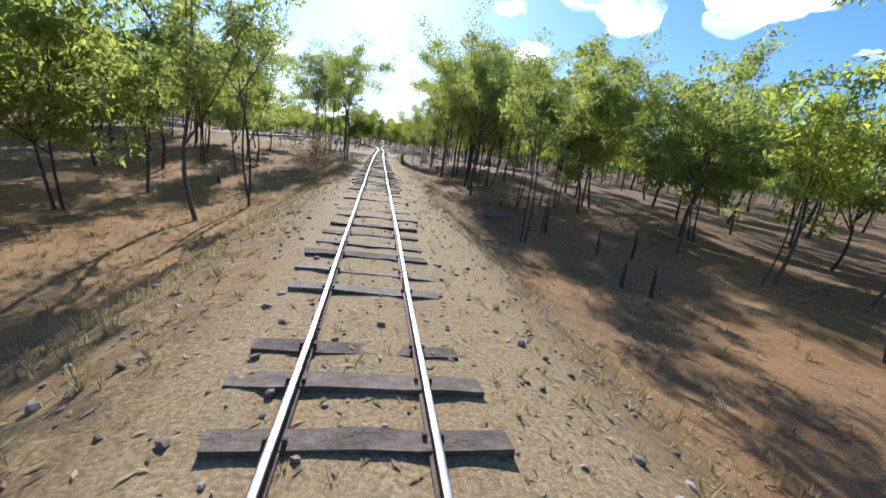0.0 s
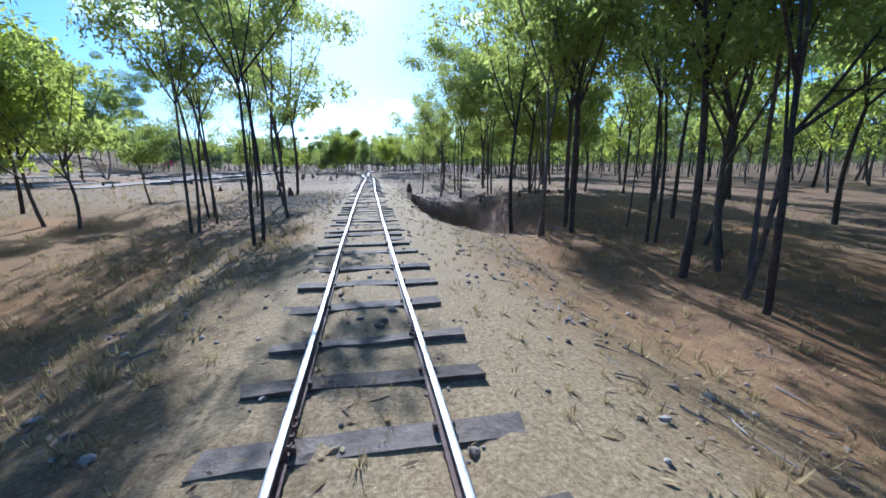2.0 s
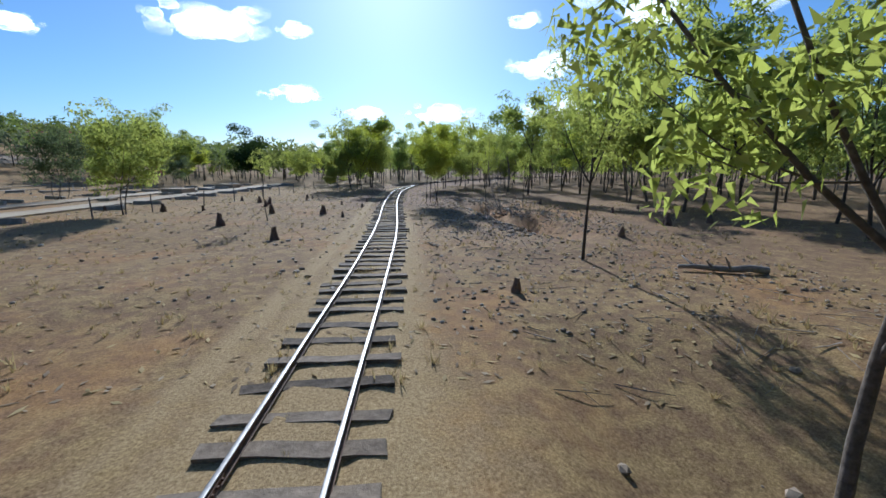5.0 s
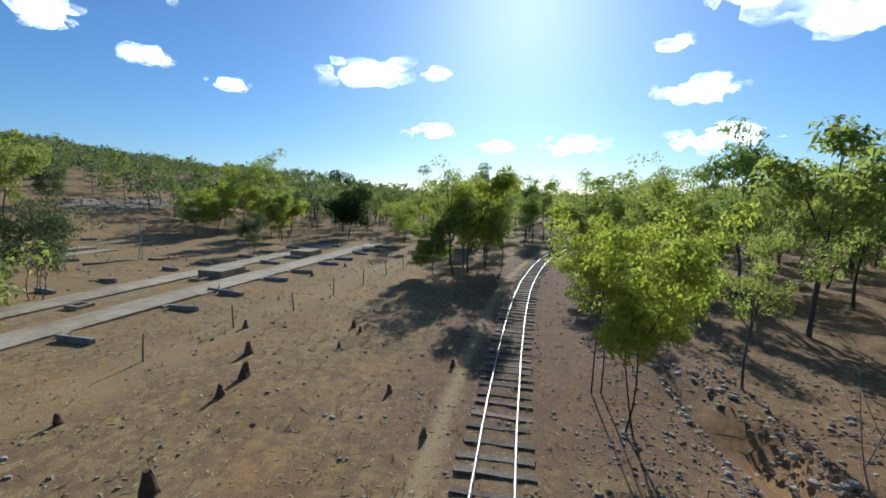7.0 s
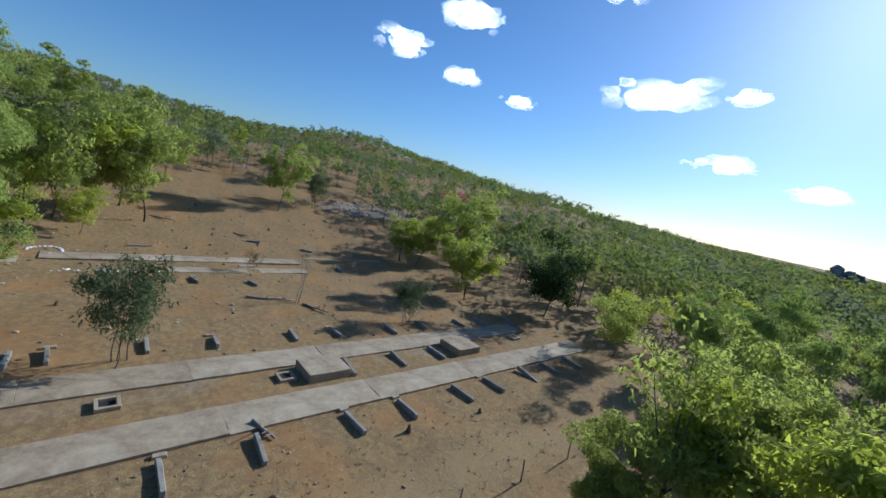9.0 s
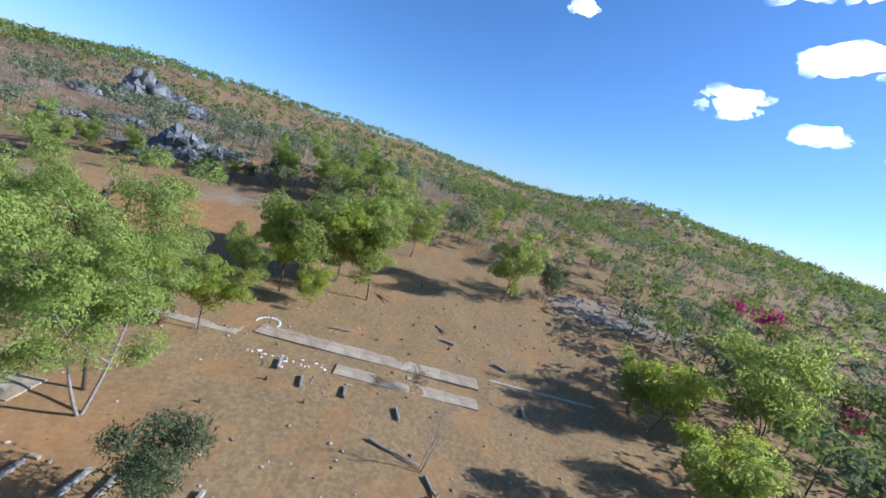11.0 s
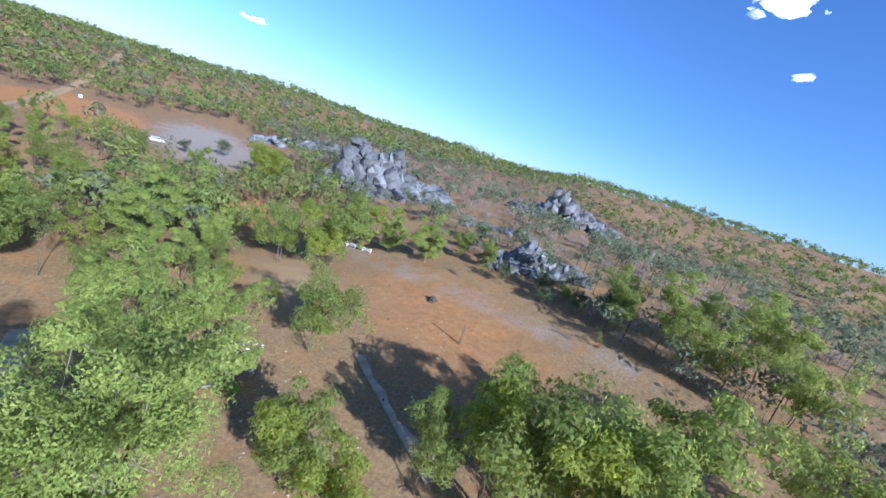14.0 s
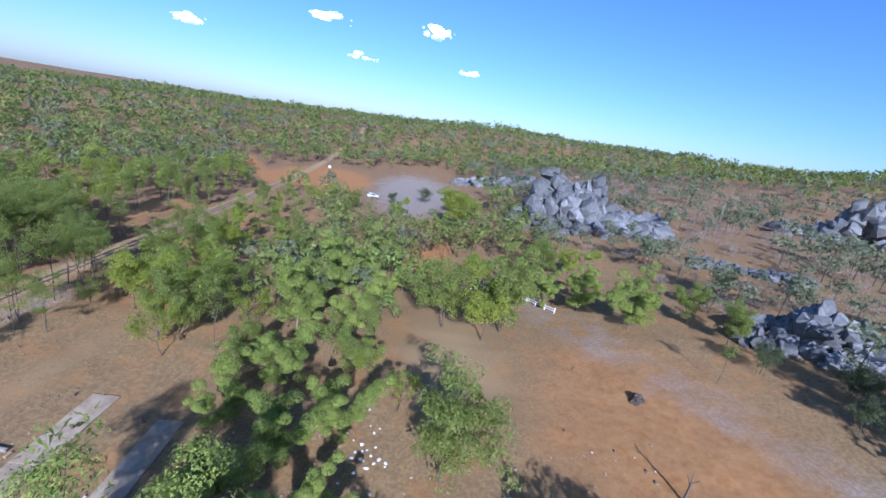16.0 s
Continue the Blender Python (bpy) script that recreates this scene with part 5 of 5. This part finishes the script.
def stones():
    g = np.random.default_rng(31)
    p = (1 + 5 ** 0.5) / 2
    base = np.array([(a, b * p, 0) for a in (-1, 1) for b in (-1, 1)] + [(0, a, b * p) for a in (-1, 1) for b in (-1, 1)] + [(b * p, 0, a) for a in (-1, 1) for b in (-1, 1)]) / 1.9
    near = [[np.linalg.norm(u - v) < 1.2 for v in base] for u in base]
    tri = [(i, j, k) if np.dot(np.cross(base[j] - base[i], base[k] - base[i]), base[i]) > 0 else (i, k, j) for i, j, k in itertools.combinations(range(12), 3) if near[i][j] and near[j][k] and near[i][k]]
    pieces = []
    for n, (x0, x1), (y0, y1), (s0, s1) in ((2600, (-4.5, 5.5), (-9, 52), (0.015, 0.05)), (6800, (-7.2, -1.5), (36, 47), (0.018, 0.052)), (350, (2.0, 9), (34, 56), (0.03, 0.10)),
                                            (3200, (2, 14), (62, 92), (0.02, 0.06)), (1300, (3.5, 13), (72, 98), (0.03, 0.085)), (480, (6.0, 9.2), (74, 96), (0.04, 0.14)), (1800, (-22, 12), (64, 130), (0.03, 0.09)), (900, (-80, -30), (60, 130), (0.06, 0.16)), (260, (-94, -82), (132, 166), (0.08, 0.3))):
        x, y = g.uniform(x0, x1, n), g.uniform(y0, y1, n)
        if s1 == 0.10 or s1 == 0.052:
            x, y = (x0 + x1) / 2 + g.normal(0, 0.26, n) * (x1 - x0), (y0 + y1) / 2 + g.normal(0, 0.3, n) * (y1 - y0)
            far = np.abs(x - rail_x(y)) > 1.2
            x, y = x[far], y[far]
            n = len(x)
        z = land(x, y)
        s = g.uniform(s0, s1, n) * (0.6 + g.random(n))
        for i in range(n):
            k = base * s[i] * g.uniform(0.7, 1.25, (12, 1)) * np.array([1, 0.8, 0.55])
            a = g.random() * 6.28
            r = np.array([[np.cos(a), -np.sin(a), 0], [np.sin(a), np.cos(a), 0], [0, 0, 1]])
            pieces.append((k @ r.T + (x[i], y[i], z[i] + 0.2 * s[i]), tri))
    scatter("loose_stones", "loose brown and grey stones strewn over the ground", "stones", pieces, STONE)


def grass():
    g = np.random.default_rng(33)
    pieces = []
    n_all = 0
    verts, faces = [], []
    for n, (x0, x1), (y0, y1), (h0, h1) in ((4200, (-9, -1.4), (-9, 50), (0.05, 0.15)), (2000, (-8, -1.8), (-9, 32), (0.10, 0.24)), (3600, (1.3, 9), (-9, 52), (0.05, 0.15)), (600, (3, 12), (-9, 40), (0.12, 0.28)), (260, (-0.5, 0.5), (-9, 60), (0.05, 0.13)), (3000, (-24, 14), (60, 125), (0.08, 0.24)), (1500, (8, 24), (0, 90), (0.1, 0.3)), (1500, (-24, -8), (0, 60), (0.1, 0.3))):
        x, y = g.uniform(x0, x1, n), g.uniform(y0, y1, n)
        keep = np.abs(x - rail_x(y)) > (0.95 if x0 * x1 > 0 else 0)
        x, y = x[keep], y[keep]
        z = land(x, y)
        for i in range(len(x)):
            k = 9
            h = g.uniform(h0, h1)
            a = g.random(k) * 6.28
            o = np.stack([np.cos(a), np.sin(a)], -1) * g.random((k, 1)) * h * 0.35
            tip = o + np.stack([np.cos(a), np.sin(a)], -1) * h * g.uniform(0.2, 0.7, (k, 1))
            w = h * 0.065
            t = np.stack([-np.sin(a), np.cos(a)], -1) * w
            b1 = np.concatenate([o + t, np.zeros((k, 1))], 1)
            b2 = np.concatenate([o - t, np.zeros((k, 1))], 1)
            tp = np.concatenate([tip, (h * g.uniform(0.5, 1.0, (k, 1)))], 1)
            v = np.stack([b1, b2, tp], 1).reshape(-1, 3) + (x[i], y[i], z[i] - 0.01)
            verts.append(v)
            faces.append(np.arange(3 * k).reshape(-1, 3) + n_all)
            n_all += 3 * k
    tagged(new("dry_grass", mesh_of("dry_grass", np.concatenate(verts), np.concatenate(faces), STRAW)), "short tufts of dry straw-coloured grass", "grass", kind="stuff")


def litter():
    g = np.random.default_rng(35)
    n = 34000
    x, y = np.concatenate([g.uniform(-10, 12, n // 2), g.uniform(-24, 14, n // 2)]), np.concatenate([-9 + 64 * g.random(n // 2) ** 1.3, g.uniform(60, 125, n // 2)])
    order = g.permutation(n)
    x, y = x[order], y[order]
    c = np.stack([x, y, land(x, y) + 0.012], -1)
    big = np.where(y > 58, 1.9, 1.0)[:, None]
    a = g.random(n) * 6.28
    d = np.stack([np.cos(a), np.sin(a), g.normal(0, 0.06, n)], -1) * g.uniform(0.025, 0.075, (n, 1)) * big
    s = np.stack([-np.sin(a), np.cos(a), g.normal(0, 0.2, n)], -1) * g.uniform(0.008, 0.022, (n, 1)) * big
    v = np.stack([c - d, c + s, c + d, c - s], 1).reshape(-1, 3)
    tagged(new("leaf_litter", mesh_of("leaf_litter", v[: 2 * n], np.arange(2 * n).reshape(-1, 4), DRY_LEAF)), "fallen brown gum leaves and bark strips on the ground", "leaf litter", kind="stuff")
    tagged(new("straw_litter", mesh_of("straw_litter", v[2 * n:], np.arange(2 * n).reshape(-1, 4), STRAW)), "flattened dry straw and twigs on the ground", "straw litter", kind="stuff")



def twigs():
    """Fallen sticks and strips of bark on the banks."""
    g = np.random.default_rng(37)
    pieces = []
    for n, (x0, x1), (y0, y1), (l0, l1) in ((1300, (2.4, 11), (-6, 58), (0.1, 0.5)), (500, (-10, -2), (-6, 52), (0.1, 0.45)), (260, (3, 12), (60, 95), (0.3, 1.0)), (160, (-8, 8), (92, 125), (0.3, 1.2))):
        x, y = g.uniform(x0, x1, n), g.uniform(y0, y1, n)
        z = land(x, y)
        a, l = g.random(n) * 6.28, g.uniform(l0, l1, n) * 0.5
        for i in range(n):
            d = np.array([np.cos(a[i]), np.sin(a[i]), 0.0]) * l[i]
            q = np.array([x[i], y[i], z[i] + 0.02])
            lo, hi = q - d, q + d
            lo[2], hi[2] = float(land(lo[0], lo[1])) + 0.02, float(land(hi[0], hi[1])) + 0.03 + 0.1 * g.random() * l[i]
            r = g.uniform(0.005, 0.015)
            pieces.append(tube([lo, (lo + hi) / 2 + g.normal(size=3) * 0.04 * l[i], hi], [r, r * 0.8, r * 0.4], 3))
    scatter("fallen_twigs", "grey fallen twigs and bark strips on the banks", "twigs", pieces, DEAD_WOOD)


stones()
grass()
litter()
twigs()
